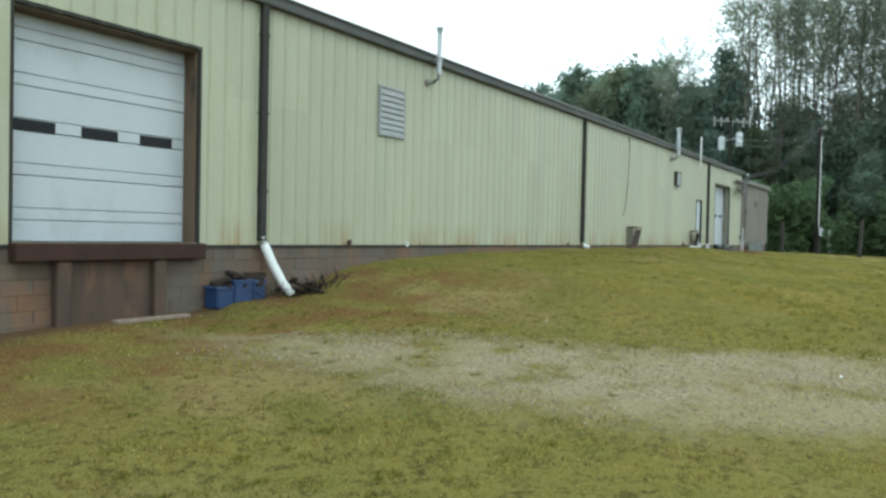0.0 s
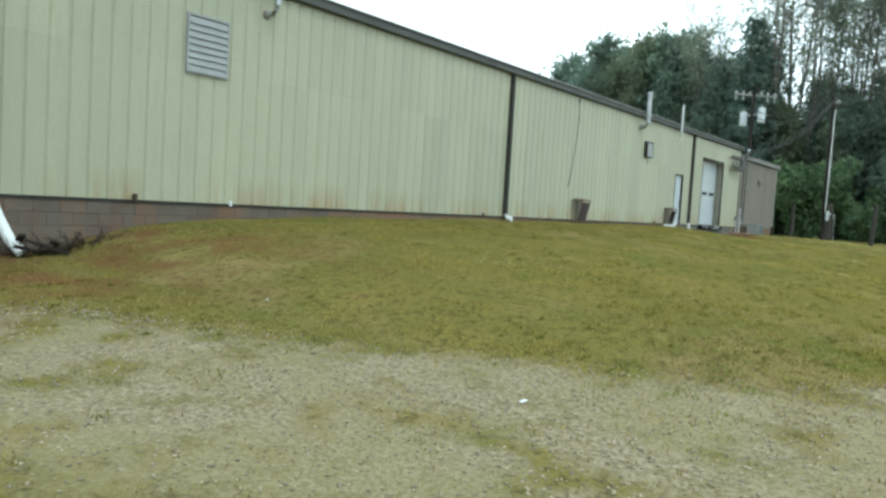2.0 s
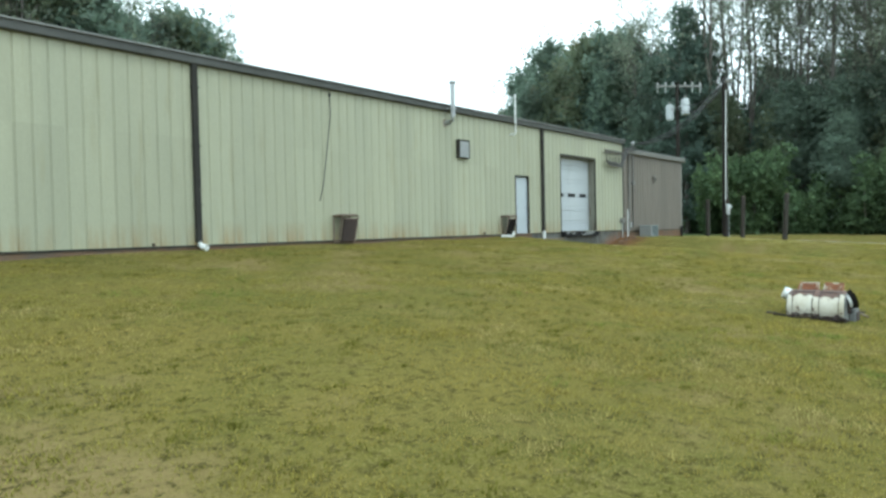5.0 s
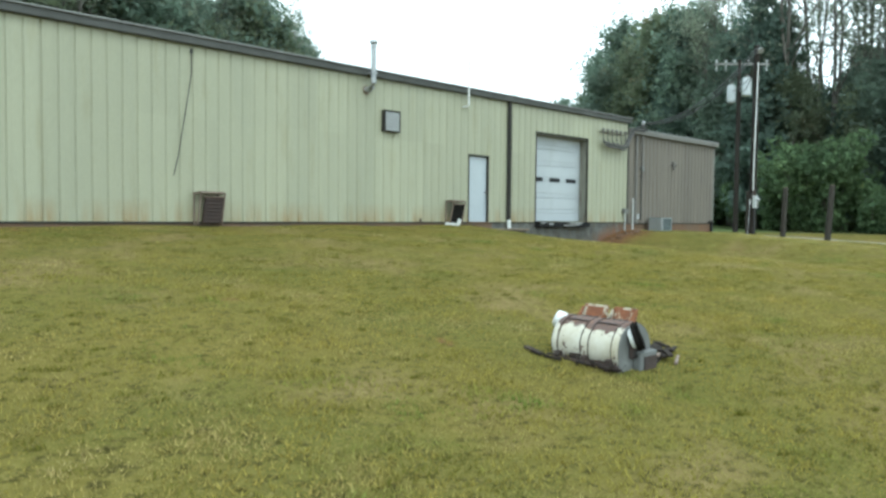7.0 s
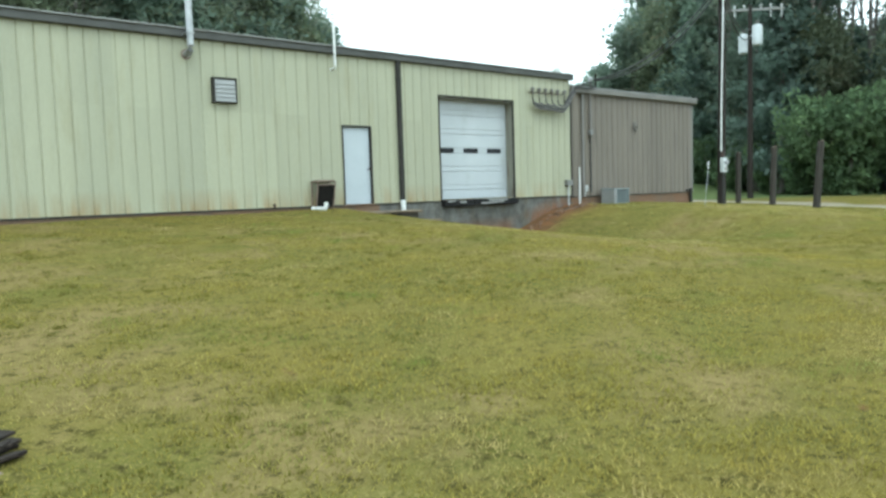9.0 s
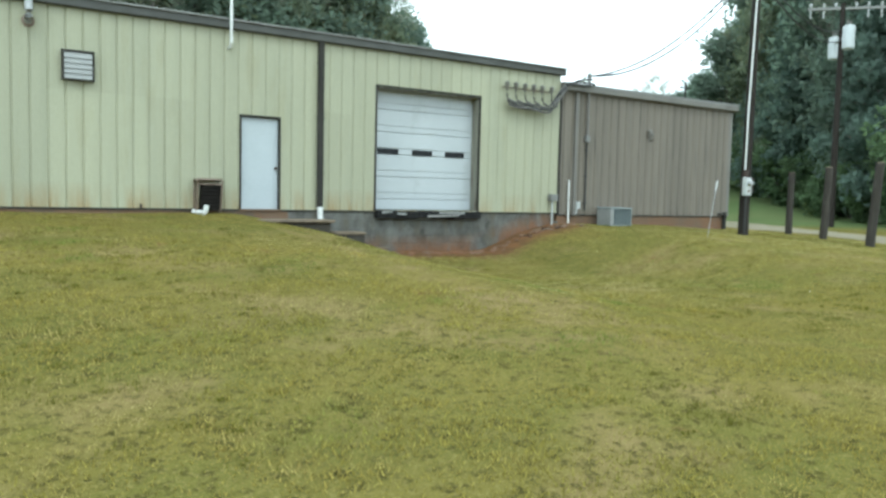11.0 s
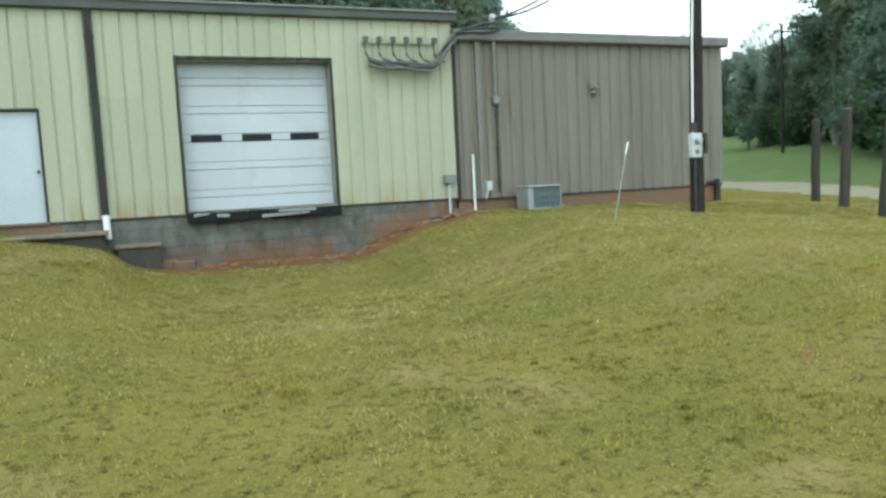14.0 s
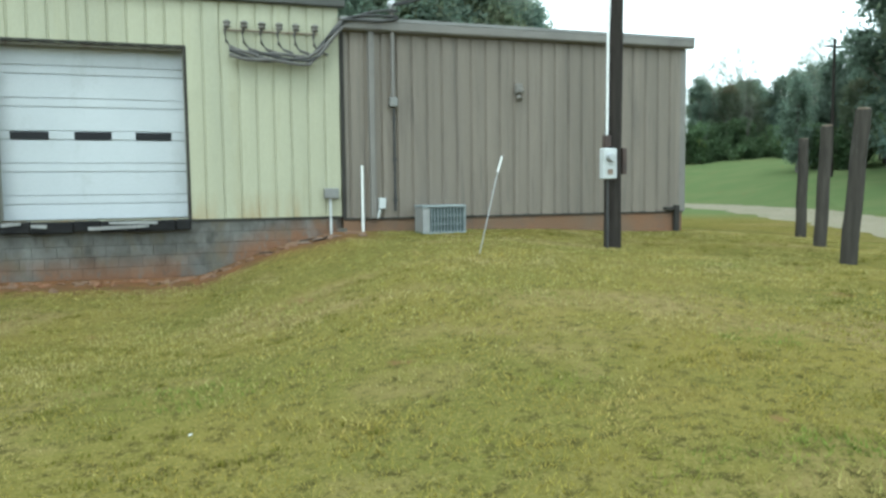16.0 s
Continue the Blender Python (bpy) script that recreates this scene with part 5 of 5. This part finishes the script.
part("leaf_tuft", raw_mesh("leaf_tuft", wv, np.arange(270).reshape(-1, 3), WEED, True), WEED, weed)
part("stem", Geo().tube([(0, 0, -0.03), (0.02, 0.01, 0.15), (0.0, 0.03, 0.3)], 0.006, 5), WEED, weed)


# ---- trees ----
def cards(pts, size, rng, flat=0.0):
    """A small three-cornered leaf spray at each point, turned at random."""
    n = len(pts)
    a = rng.normal(size=(n, 3))
    a[:, 2] *= 1 - flat
    a /= np.linalg.norm(a, axis=1, keepdims=True)
    b = np.cross(a, rng.normal(size=(n, 3)))
    b /= np.linalg.norm(b, axis=1, keepdims=True)
    s = size * rng.uniform(0.55, 1.25, (n, 1))
    w = s * rng.uniform(0.35, 0.75, (n, 1))
    v = np.stack([pts - a * s, pts + b * w + a * s * 0.6, pts - b * w * 0.6 + a * s], 1).reshape(-1, 3)
    return v, np.arange(3 * n).reshape(-1, 3)


def limb_path(p0, d, length, rng, n=5, up=0.15, wob=0.22):
    pts, p, d = [Vector(p0)], Vector(p0), Vector(d).normalized()
    for i in range(n):
        d = (d + Vector((rng.uniform(-wob, wob), rng.uniform(-wob, wob), up))).normalized()
        p = p + d * length / n
        pts.append(p.copy())
    return pts


def broadleaf(seed, h, spread, base, n_cards, size, leafmat, n_limbs=16, sparse=0.0):
    """Trunk with limbs, and leaf sprays in uneven clumps at the limb ends."""
    rng = np.random.default_rng(seed)
    g = Geo()
    r0 = h * 0.014 + 0.06
    sway = rng.uniform(-0.03, 0.03, 2) * h
    trunk = [(sway[0] * (t ** 2), sway[1] * (t ** 2) + 0.1 * math.sin(5 * t + seed), -0.4 + (h * 0.92 + 0.4) * t) for t in np.linspace(0, 1, 8)]
    g.tube(trunk, [r0 * (1.15 - 1.0 * t) for t in np.linspace(0, 1, 8)], 8)
    tips = []
    for i in range(n_limbs):
        t = base + (0.97 - base) * (i + rng.uniform(0, 1)) / n_limbs
        z = h * 0.92 * t
        w = rng.uniform(0, 2 * math.pi)
        prof = math.sin(math.pi * min(1, (t - base) / (1.06 - base) * 0.85 + 0.15)) ** 0.7
        ln = spread * prof * rng.uniform(0.65, 1.15)
        p0 = (sway[0] * t * t, sway[1] * t * t, z - ln * 0.25)
        path = limb_path(p0, (math.cos(w), math.sin(w), 0.35 + 0.6 * t), ln, rng)
        g.tube(path, [r0 * (0.42 - 0.3 * k / 5) * (1.1 - 0.6 * t) for k in range(6)], 5, caps=False)
        for k in (3, 4, 5):
            tips.append((path[k], 0.30 * spread * (0.7 + 0.5 * rng.random()) * (0.6 + 0.5 * prof)))
        side = limb_path(path[2], (math.cos(w + 0.9), math.sin(w + 0.9), 0.4), ln * 0.55, rng)
        g.tube(side, [r0 * 0.16 * (1 - 0.15 * k) for k in range(6)], 4, caps=False)
        tips.append((side[5], 0.2 * spread * (0.7 + 0.4 * rng.random())))
        tips.append((side[3], 0.16 * spread))
    tips.append((Vector(trunk[-1]), 0.25 * spread))
    c = np.array([tuple(p) for p, _ in tips])
    rad = np.array([r for _, r in tips])
    if sparse:
        keep = rng.random(len(c)) > sparse
        c, rad = c[keep], rad[keep]
    pick = rng.choice(len(c), n_cards, p=rad ** 2 / np.sum(rad ** 2))
    d = rng.normal(size=(n_cards, 3))
    d /= np.linalg.norm(d, axis=1, keepdims=True)
    rr = rad[pick, None] * np.abs(rng.normal(0, 0.76, (n_cards, 1)))
    pts = c[pick] + d * rr * np.array([1.15, 1.15, 0.85])
    v, q = cards(pts, size, rng)
    return mesh_of("trunk", g, BARK), raw_mesh("crown", v, q, leafmat, True)


def airy(seed, h, spread, base, n_cards, size):
    """A tall forest tree: a slim forking trunk, steep limbs, twigs and few leaves, most of them high up."""
    rng = np.random.default_rng(seed)
    g = Geo()
    r0 = h * 0.0055 + 0.04
    tips = []
    stems = [((0.0, 0.0, -0.4), (rng.normal() * 0.03, rng.normal() * 0.03, 1.0), h, r0)]
    w0 = rng.uniform(0, 6.28)
    stems.append(((0.0, 0.0, h * base * 0.8), (0.22 * math.cos(w0), 0.22 * math.sin(w0), 1.0), h * (0.96 - base * 0.8), r0 * 0.62))
    for p0, d, ln, r in stems:
        stem = limb_path(p0, d, ln, rng, 9, 0.6, 0.10)
        g.tube(stem, [r * (1.1 - 0.105 * k) for k in range(10)], 7)
        for i in range(13):
            t = base + (0.98 - base) * (i + rng.uniform(0, 1)) / 13
            k = t * 9
            a = stem[int(k)].lerp(stem[min(9, int(k) + 1)], k - int(k))
            w = rng.uniform(0, 6.28)
            l2 = spread * (1.15 - 0.5 * t) * rng.uniform(0.6, 1.2)
            limb = limb_path(a, (math.cos(w), math.sin(w), 1.1), l2, rng, 5, 0.22)
            g.tube(limb, [r * (0.34 - 0.05 * q) * (1.2 - 0.6 * t) for q in range(6)], 5, caps=False)
            for q in (2, 3, 4, 5):
                w2 = w + rng.uniform(-1.2, 1.2)
                twig = limb_path(limb[q], (math.cos(w2), math.sin(w2), 0.7), l2 * 0.4, rng, 3, 0.1)
                g.tube(twig, [0.026, 0.02, 0.015, 0.010], 3, caps=False)
                tips += [(twig[2], 0.55), (twig[3], 0.65)]
    c = np.array([tuple(p) for p, _ in tips])
    keep = rng.random(len(c)) < 0.75
    c = c[keep]
    pick = rng.integers(0, len(c), n_cards)
    v, q = cards(c[pick] + rng.normal(size=(n_cards, 3)) * 0.42, size, rng)
    return mesh_of("trunk", g, BARK), raw_mesh("crown", v, q, THINLEAF, True)


def conifer(seed, h, spread, base, n_cards, size):
    """A pine: whorls of drooping limbs with needle sprays."""
    rng = np.random.default_rng(seed)
    g = Geo()
    r0 = h * 0.012 + 0.07
    g.tube([(0, 0, -0.4), (0.05, 0, h * 0.5), (0, 0.05, h * 0.98)], [r0, r0 * 0.6, 0.03], 8)
    pts = []
    n_limbs = 46
    for i in range(n_limbs):
        t = base + (1 - base) * (i + rng.uniform(0, 1)) / n_limbs
        w = i * 2.4 + rng.uniform(-0.4, 0.4)
        ln = spread * (1.0 - (t - base) / (1 - base)) ** 0.75 * rng.uniform(0.7, 1.15) + 0.3
        path = limb_path((0, 0, h * t), (math.cos(w), math.sin(w), 0.1), ln, rng, 5, 0.03)
        g.tube(path, [r0 * (0.25 - 0.04 * k) for k in range(6)], 4, caps=False)
        m = max(6, int(n_cards / n_limbs * (0.4 + 1.2 * (1 - t))))
        for _ in range(m):
            k = rng.uniform(1.2, 5)
            a = path[int(k)].lerp(path[min(5, int(k) + 1)], k - int(k))
            s = 0.09 * spread + 0.22
            pts.append((a.x + rng.normal() * s, a.y + rng.normal() * s, a.z + rng.normal() * s * 0.6))
    v, q = cards(np.array(pts), size, rng)
    return mesh_of("trunk", g, BARK), raw_mesh("crown", v, q, PINE, True)


def shrub(seed, h, spread, n_cards, size, leafmat):
    rng = np.random.default_rng(seed)
    g = Geo()
    tips = []
    for i in range(9):
        w = rng.uniform(0, 6.28)
        path = limb_path((rng.normal() * 0.2, rng.normal() * 0.2, -0.1), (math.cos(w) * 0.7, math.sin(w) * 0.7, 1.0), h * rng.uniform(0.4, 1.05), rng, 5, 0.1)
        g.tube(path, [0.05 - 0.008 * k for k in range(6)], 5, caps=False)
        tips += [(p, spread * rng.uniform(0.14, 0.45)) for p in path[1:]]
    c = np.array([tuple(p) for p, _ in tips])
    rad = np.array([r for _, r in tips])
    pick = rng.integers(0, len(c), n_cards)
    d = rng.normal(size=(n_cards, 3))
    d /= np.linalg.norm(d, axis=1, keepdims=True)
    pts = c[pick] + d * rad[pick, None] * rng.uniform(0.3, 1, (n_cards, 1)) ** 0.5
    pts[:, 2] = np.abs(pts[:, 2])
    v, q = cards(pts, size, rng)
    return mesh_of("stem", g, BARK), raw_mesh("foliage", v, q, leafmat, True)


BROAD = [broadleaf(11, 22, 5.4, 0.10, 11600, 0.36, LEAF, 26), broadleaf(12, 24, 6.0, 0.14, 12400, 0.38, LEAF, 28), broadleaf(13, 20, 4.8, 0.08, 10800, 0.34, OLIVELEAF, 24), broadleaf(14, 22, 5.6, 0.16, 10800, 0.35, OLIVELEAF, 26)]
THIN = [airy(21, 28, 6.2, 0.30, 3700, 0.18), airy(22, 30, 6.8, 0.36, 3500, 0.18), airy(23, 26, 5.6, 0.27, 3700, 0.18)]
PINES = [conifer(31, 21, 4.2, 0.06, 10400, 0.33), conifer(32, 18, 3.6, 0.04, 9600, 0.32)]
SHRUBS = [shrub(41, 4.5, 2.6, 3400, 0.26, SHRUB), shrub(42, 5.4, 2.5, 4600, 0.21, SHRUB), shrub(43, 3.2, 2.4, 2700, 0.22, SHRUB)]
TAGS = {"broad": ("leafy dull green broadleaf tree at the wood edge", "tree"), "thin": ("tall thin tree with sparse yellowing leaves and bare limbs", "tree"),
        "pine": ("dark green conifer in the wood", "tree"), "shrub": ("leafy green shrub at the foot of the wood", "shrub")}
trng = random.Random(5)


# the inner wood is left open where its edge hides it
INNER = ((60, 120, -40, 0.5), (95, 117, 33, 45.5), (88, 97, 24, 38), (0, 18, 60, 90))


def plant(kind, x, y, scale=1.0, sz=None):
    src = {"broad": BROAD, "thin": THIN, "pine": PINES, "shrub": SHRUBS}[kind]
    trunk, crown = src[trng.randrange(len(src))]
    turn, size = trng.uniform(0, 6.28), (scale * trng.uniform(0.9, 1.1), scale * trng.uniform(0.9, 1.1), sz or scale * trng.uniform(0.92, 1.08))
    if any(a < x < b and c < y < d for a, b, c, d in INNER):
        return None
    ob = thing("shrub" if kind == "shrub" else "tree", *TAGS[kind], "", (x, y, gz(x, y)))
    ob.rotation_euler, ob.scale = (0, 0, turn), size
    for me in (trunk, crown):
        o = new(me.name, me)
        o.parent = ob
    return ob


def along(p, s):
    """A point at s (0 to 1) along a bent line."""
    u = s * (len(p) - 1)
    i = min(int(u), len(p) - 2)
    return Vector(p[i]).lerp(Vector(p[i + 1]), u - i)


EDGE = [(68, -8), (66, 2), (66, 13), (80, 30), (95, 46)]
# undergrowth along the edge, then lower dense trees
for i in range(34):
    p = along(EDGE, (i + trng.uniform(0.2, 0.8)) / 34)
    plant("shrub", p.x + trng.uniform(0.5, 3), p.y + trng.uniform(-2.5, 0.5), trng.uniform(0.8, 1.3))
for i in range(26):
    p = along(EDGE, (i + trng.uniform(0.2, 0.8)) / 26)
    plant(trng.choice(["broad", "pine", "broad", "shrub"]), p.x + trng.uniform(3, 8), p.y + trng.uniform(-5, -1), trng.uniform(0.42, 0.62))
for i in range(26):
    p = along(EDGE, (i + trng.uniform(0.2, 0.8)) / 26)
    plant(trng.choice(["broad", "pine", "broad", "broad"]), p.x + trng.uniform(8, 22), p.y + trng.uniform(-8, -1), trng.uniform(0.62, 0.76))
for i in range(10):
    p = along(EDGE, 0.58 + 0.2 * (i + trng.uniform(0.2, 0.8)) / 10)
    plant(trng.choice(["broad", "pine", "broad"]), p.x + trng.uniform(4, 12), p.y + trng.uniform(-2, 3), trng.uniform(0.78, 0.9))
for i in range(14):
    p = along(EDGE, 0.62 * (i + trng.uniform(0.2, 0.8)) / 14)
    plant(trng.choice(["broad", "pine", "broad"]), p.x + trng.uniform(20, 30), p.y + trng.uniform(-4, 2), trng.uniform(0.74, 0.9))
# tall airy trees stand above them in the nearer half
for i in range(36):
    p = along(EDGE, 0.02 + 0.60 * (i + trng.uniform(0.1, 0.9)) / 36)
    plant("thin", p.x + trng.uniform(3, 18), p.y + trng.uniform(-6, 0), trng.uniform(0.9, 1.2))
# taller closed wood towards the corner
for i in range(20):
    p = along(EDGE, 0.74 + 0.26 * (i + trng.uniform(0.1, 0.9)) / 20)
    k = trng.uniform(3, 14)
    plant(trng.choice(["broad", "pine", "broad"]), p.x + 0.93 * k, p.y + 0.37 * k, trng.uniform(0.88, 1.04) + i * 0.004)
plant("pine", 74, 19.5, 0.93)
for x, y, k, top in ((129, 73, "broad", 29.0), (124, 66, "broad", 30.0), (119, 60, "broad", 30.5), (114, 55, "broad", 30.0), (133, 82, "broad", 22.0), (112, 64, "broad", 15.0)):
    plant(k, x, y, (top - gz(x, y)) / 22.5)
plant("thin", 80, 26, 0.80)
plant("thin", 82, 27.5, 0.76)
# the dense corner of the wood beyond the annex, lower towards its tip
for x, y, k, s in ((104, 52, "broad", 0.7), (137, 90, "broad", 0.74), (141, 88, "broad", 0.8), (145, 90, "pine", 0.8), (143, 84, "broad", 0.84), (148, 86, "broad", 0.86), (99, 55, "broad", 0.45), (97, 61, "broad", 0.48), (103, 62, "broad", 0.52), (106, 58, "broad", 0.6)):
    plant(k, x, y, s)
for x, y, k in ((100, 57, 1.1), (101, 62, 0.9), (104, 60, 1.1), (104, 64, 0.9), (107, 62, 1.0)):
    plant("shrub", x - 2, y - 1.5, k)
for i in range(20):
    d = i / 19
    plant(trng.choice(["broad", "pine", "broad"]), 98 + 18 * d + trng.uniform(-3, 3), 47 - 2 * d + trng.uniform(-5, 3), 0.78 + 0.3 * d ** 0.7 + trng.uniform(-0.08, 0.1))
# behind the warehouse
BACK = [(16, 70), (50, 80), (82, 96)]
for count, shift in ((42, 0), (14, 8)):
    for i in range(count):
        p = along(BACK, (i + trng.uniform(0.2, 0.8)) / count)
        kind = trng.choice(["broad", "broad", "pine", "broad", "broad", "thin"])
        plant(kind, p.x - shift * 0.4, p.y + shift + trng.uniform(-3, 3), (trng.uniform(1.2, 1.46) - 0.22 * max(0, i / count - 0.8) * 5) * (0.85 if kind == "thin" else 1))
for x, y, k in ((90, 108, 1.12), (94, 113, 1.06), (86, 102, 1.12), (81, 100, 1.15)):
    plant("broad", x, y, k)
# far edge of the field
for i in range(40):
    w, r = 41 + 12.4 * (i + trng.uniform(0.1, 0.9)) / 40, trng.uniform(126, 142)
    s = trng.uniform(0.36, 0.62) if w < 50.8 else trng.uniform(0.5, 0.62)
    w = radians(w)
    plant(trng.choice(["broad", "broad", "pine", "broad", "thin"]), 35 + r * math.cos(w), -4.5 + r * math.sin(w), s)
for i in range(24):
    w, r = radians(42 + 12.5 * (i + trng.uniform(0.1, 0.9)) / 24), trng.uniform(119, 127)
    plant("shrub", 35 + r * math.cos(w), -4.5 + r * math.sin(w), trng.uniform(0.6, 1.2))
fp = thing("far_pole", "thin far utility pole at the field edge", "utility pole", at=(90.6, 50.0, gz(90.6, 50.0)))
part("shaft", Geo().tube([(0, 0, -0.5), (0, 0, 12.5)], [0.17, 0.11], 10), WOODPOLE, fp)
part("crossarm", Geo().box(-1.0, 1.0, -0.06, 0.06, 11.7, 11.85), POSTWOOD, fp)

# ---- grass blades, stones ----
grng = np.random.default_rng(3)
N = 940000
bx = grng.uniform(-7, 49, N)
low = np.interp(bx, [-7, 1, 8, 17, 25, 35, 49], [-1.6, -4.0, -5.4, -6.4, -6.4, -5.6, -4])
by = low + (9.8 - low) * grng.uniform(0, 1, N) ** 2.0


def patchy(px, py, cell, seed):
    """Smooth random heights between -1 and 1 on a square net."""
    r = np.random.default_rng(seed).uniform(-1, 1, (700, 700))
    u, w = (px + 30) / cell, (py + 30) / cell
    i, j = u.astype(int), w.astype(int)
    fu, fw = smooth01(u - i), smooth01(w - j)
    i, j = i % 699, j % 699
    return (r[i, j] * (1 - fu) + r[i + 1, j] * fu) * (1 - fw) + (r[i, j + 1] * (1 - fu) + r[i + 1, j + 1] * fu) * fw


line = 0.87 * bx + 0.5 * by + 0.6 * np.minimum(by, 0)
close = line - 0.55 * np.maximum(by - 3, 0)
clump = 0.75 * patchy(bx, by, 0.22, 1) + 0.6 * patchy(bx + 0.5 * by, by * 1.3, 0.6, 2) + 0.55 * patchy(bx, by, 2.3, 3)
ragged = 0.5 * patchy(bx, by, 0.7, 4)
ok = ((close < 0.5 + ragged) | (line > 3.4 + ragged) | (grng.random(N) < 0.10 + 0.25 * (patchy(bx, by, 0.9, 5) > 0.45))) & (grng.random(N) < np.maximum(0.8 + 0.35 * clump, 0.35))
ok &= ~((bx < 6) & (by > 5.5) & (grng.random(N) < 0.48))
ok &= ~((np.abs(bx - 28.6 - 0.06 * by + 0.5 * patchy(bx, by, 2.0, 8)) < 0.5) & (by > -2.5) & (by < 8) & (grng.random(len(bx)) < 0.35))
ok &= ~((by > 8.9) & (((bx < 1.6) & (by > 9.45)) | ((bx > 30) & (bx < 38.5))))
bx, by, clump = bx[ok], by[ok], clump[ok]
n = len(bx)
bz = height(bx, by)
hgt = grng.uniform(0.012, 0.032, n) * np.clip(1 + 0.6 * clump, 0.3, 1.6)
wid = grng.uniform(0.004, 0.0085, n) * (1 + 0.5 * np.clip(clump, 0, 1))
ang, tilt = grng.uniform(0, 6.283, n), grng.uniform(0.5, 1.9, n)
lx, ly = -np.sin(ang) * hgt * tilt, np.cos(ang) * hgt * tilt
v = np.stack([np.stack([bx - np.cos(ang) * wid, by - np.sin(ang) * wid, bz - 0.01], -1), np.stack([bx + np.cos(ang) * wid, by + np.sin(ang) * wid, bz - 0.01], -1),
              np.stack([bx + lx, by + ly, bz + hgt], -1)], 1).reshape(-1, 3)
# dry straw on the bank by the far dock, darker russet blades mixed in towards the first one
pick = grng.random(n)
dry = pick < 0.65 * np.clip((bx - 26) / 6, 0, 1) * np.clip((by + 0.5) / 4, 0, 1)
russet = pick < 0.5 * np.clip((7.5 - bx) / 5, 0, 1) * np.clip((by + 5) / 4, 0, 1) * np.clip(0.9 + 0.9 * patchy(bx, by, 1.7, 12), 0, 1.6)
tri = v.reshape(-1, 3, 3)
for name, sel, m, label in (("grass", ~(dry | russet), BLADE, "short mown olive and straw-coloured grass blades"), ("dry_grass", dry, DRYBLADE, "dry straw-coloured grass on the bank by the dock"),
                            ("russet_grass", russet & ~dry, RUSSET, "brownish grass near the first dock")):
    v = tri[sel].reshape(-1, 3)
    tagged(new(name, raw_mesh(name, v, np.arange(len(v)).reshape(-1, 3), m, True)), label, "grass", kind="stuff")

# darker tufts that the mower left
TUFT = mat("dark_grass_tufts", (0.160, 0.154, 0.029), (0.114, 0.112, 0.022), 0.5, 0.95, 0, 0, 9, (0.19, 0.155, 0.06), 0.6, 0.54, 0.2, island=0.3, spec=0.0, transmit=0.4)
nt, per = 6400, 34
tx = grng.uniform(-7, 47, nt)
low = np.interp(tx, [-7, 1, 8, 17, 25, 35, 49], [-1.6, -4.0, -5.4, -6.4, -6.4, -5.6, -4])
ty = low + (9.3 - low) * grng.uniform(0, 1, nt) ** 1.5
line = 0.87 * tx + 0.5 * ty + 0.6 * np.minimum(ty, 0)
keep = ((line < 0.2) | (line > 3.4) | (grng.random(nt) < 0.2)) & (patchy(tx, ty, 2.4, 7) + 0.5 * patchy(tx, ty, 0.8, 9) > -0.15)
tx, ty = tx[keep], ty[keep]
wide = grng.uniform(0.015, 0.11, len(tx))
bx = (tx[:, None] + grng.normal(size=(len(tx), per)) * wide[:, None] * 1.5).ravel()
by = (ty[:, None] + grng.normal(size=(len(tx), per)) * wide[:, None] * 0.8).ravel()
n = len(bx)
bz = height(bx, by)
hgt = grng.uniform(0.015, 0.042, n)
wid = grng.uniform(0.004, 0.008, n)
ang, tilt = grng.uniform(0, 6.283, n), grng.uniform(0.2, 1.2, n)
lx, ly = -np.sin(ang) * hgt * tilt, np.cos(ang) * hgt * tilt
v = np.stack([np.stack([bx - np.cos(ang) * wid, by - np.sin(ang) * wid, bz - 0.01], -1), np.stack([bx + np.cos(ang) * wid, by + np.sin(ang) * wid, bz - 0.01], -1),
              np.stack([bx + lx, by + ly, bz + hgt], -1)], 1).reshape(-1, 3)
tagged(new("grass_tufts", raw_mesh("grass_tufts", v, np.arange(3 * n).reshape(-1, 3), TUFT, True)), "darker tufts of longer grass in the lawn", "grass", kind="stuff")

n = 9000
s1, s2 = grng.uniform(0.2, 3.45, n), grng.uniform(-5, 7.6, n)
s1 = np.minimum(s1 + 0.4 * np.maximum(s2 - 3, 0), 3.5)
sx = (s1 - 0.5 * s2 - 0.6 * np.minimum(s2, 0)) / 0.87 + grng.normal(size=n) * 0.2
sz = height(sx, s2)
size = grng.uniform(0.006, 0.018, n)
octa = np.array([[1, 0, 0], [-1, 0, 0], [0, 1, 0], [0, -1, 0], [0, 0, 0.7], [0, 0, -0.7]])
faces = np.array([[0, 2, 4], [2, 1, 4], [1, 3, 4], [3, 0, 4], [2, 0, 5], [1, 2, 5], [3, 1, 5], [0, 3, 5]])
v = octa[None] * size[:, None, None] * grng.uniform(0.6, 1.3, (n, 6, 1)) + np.stack([sx, s2, sz + size * 0.25], -1)[:, None]
f = faces[None] + (np.arange(n) * 6)[:, None, None]
tagged(new("gravel", raw_mesh("gravel", v.reshape(-1, 3), f.reshape(-1, 3), STONE, True)), "loose grey gravel stones on the track", "gravel", kind="stuff")
for x, y, l, rot in ((2.63, 5.15, 0.05, 20), (1.85, 1.29, 0.09, 5), (35.2, 0.3, 0.035, 50)):
    g = Geo().box(-l / 2, l / 2, -l / 6, l / 6, 0, 0.008, 0.003)
    o = part("litter_scrap", g, PVC)
    o.matrix_world = pose(x, y, gz(x, y) + 0.012, 0, 0, rot)
    tagged(o, "small white scrap lying in the grass", "litter", "white scraps")
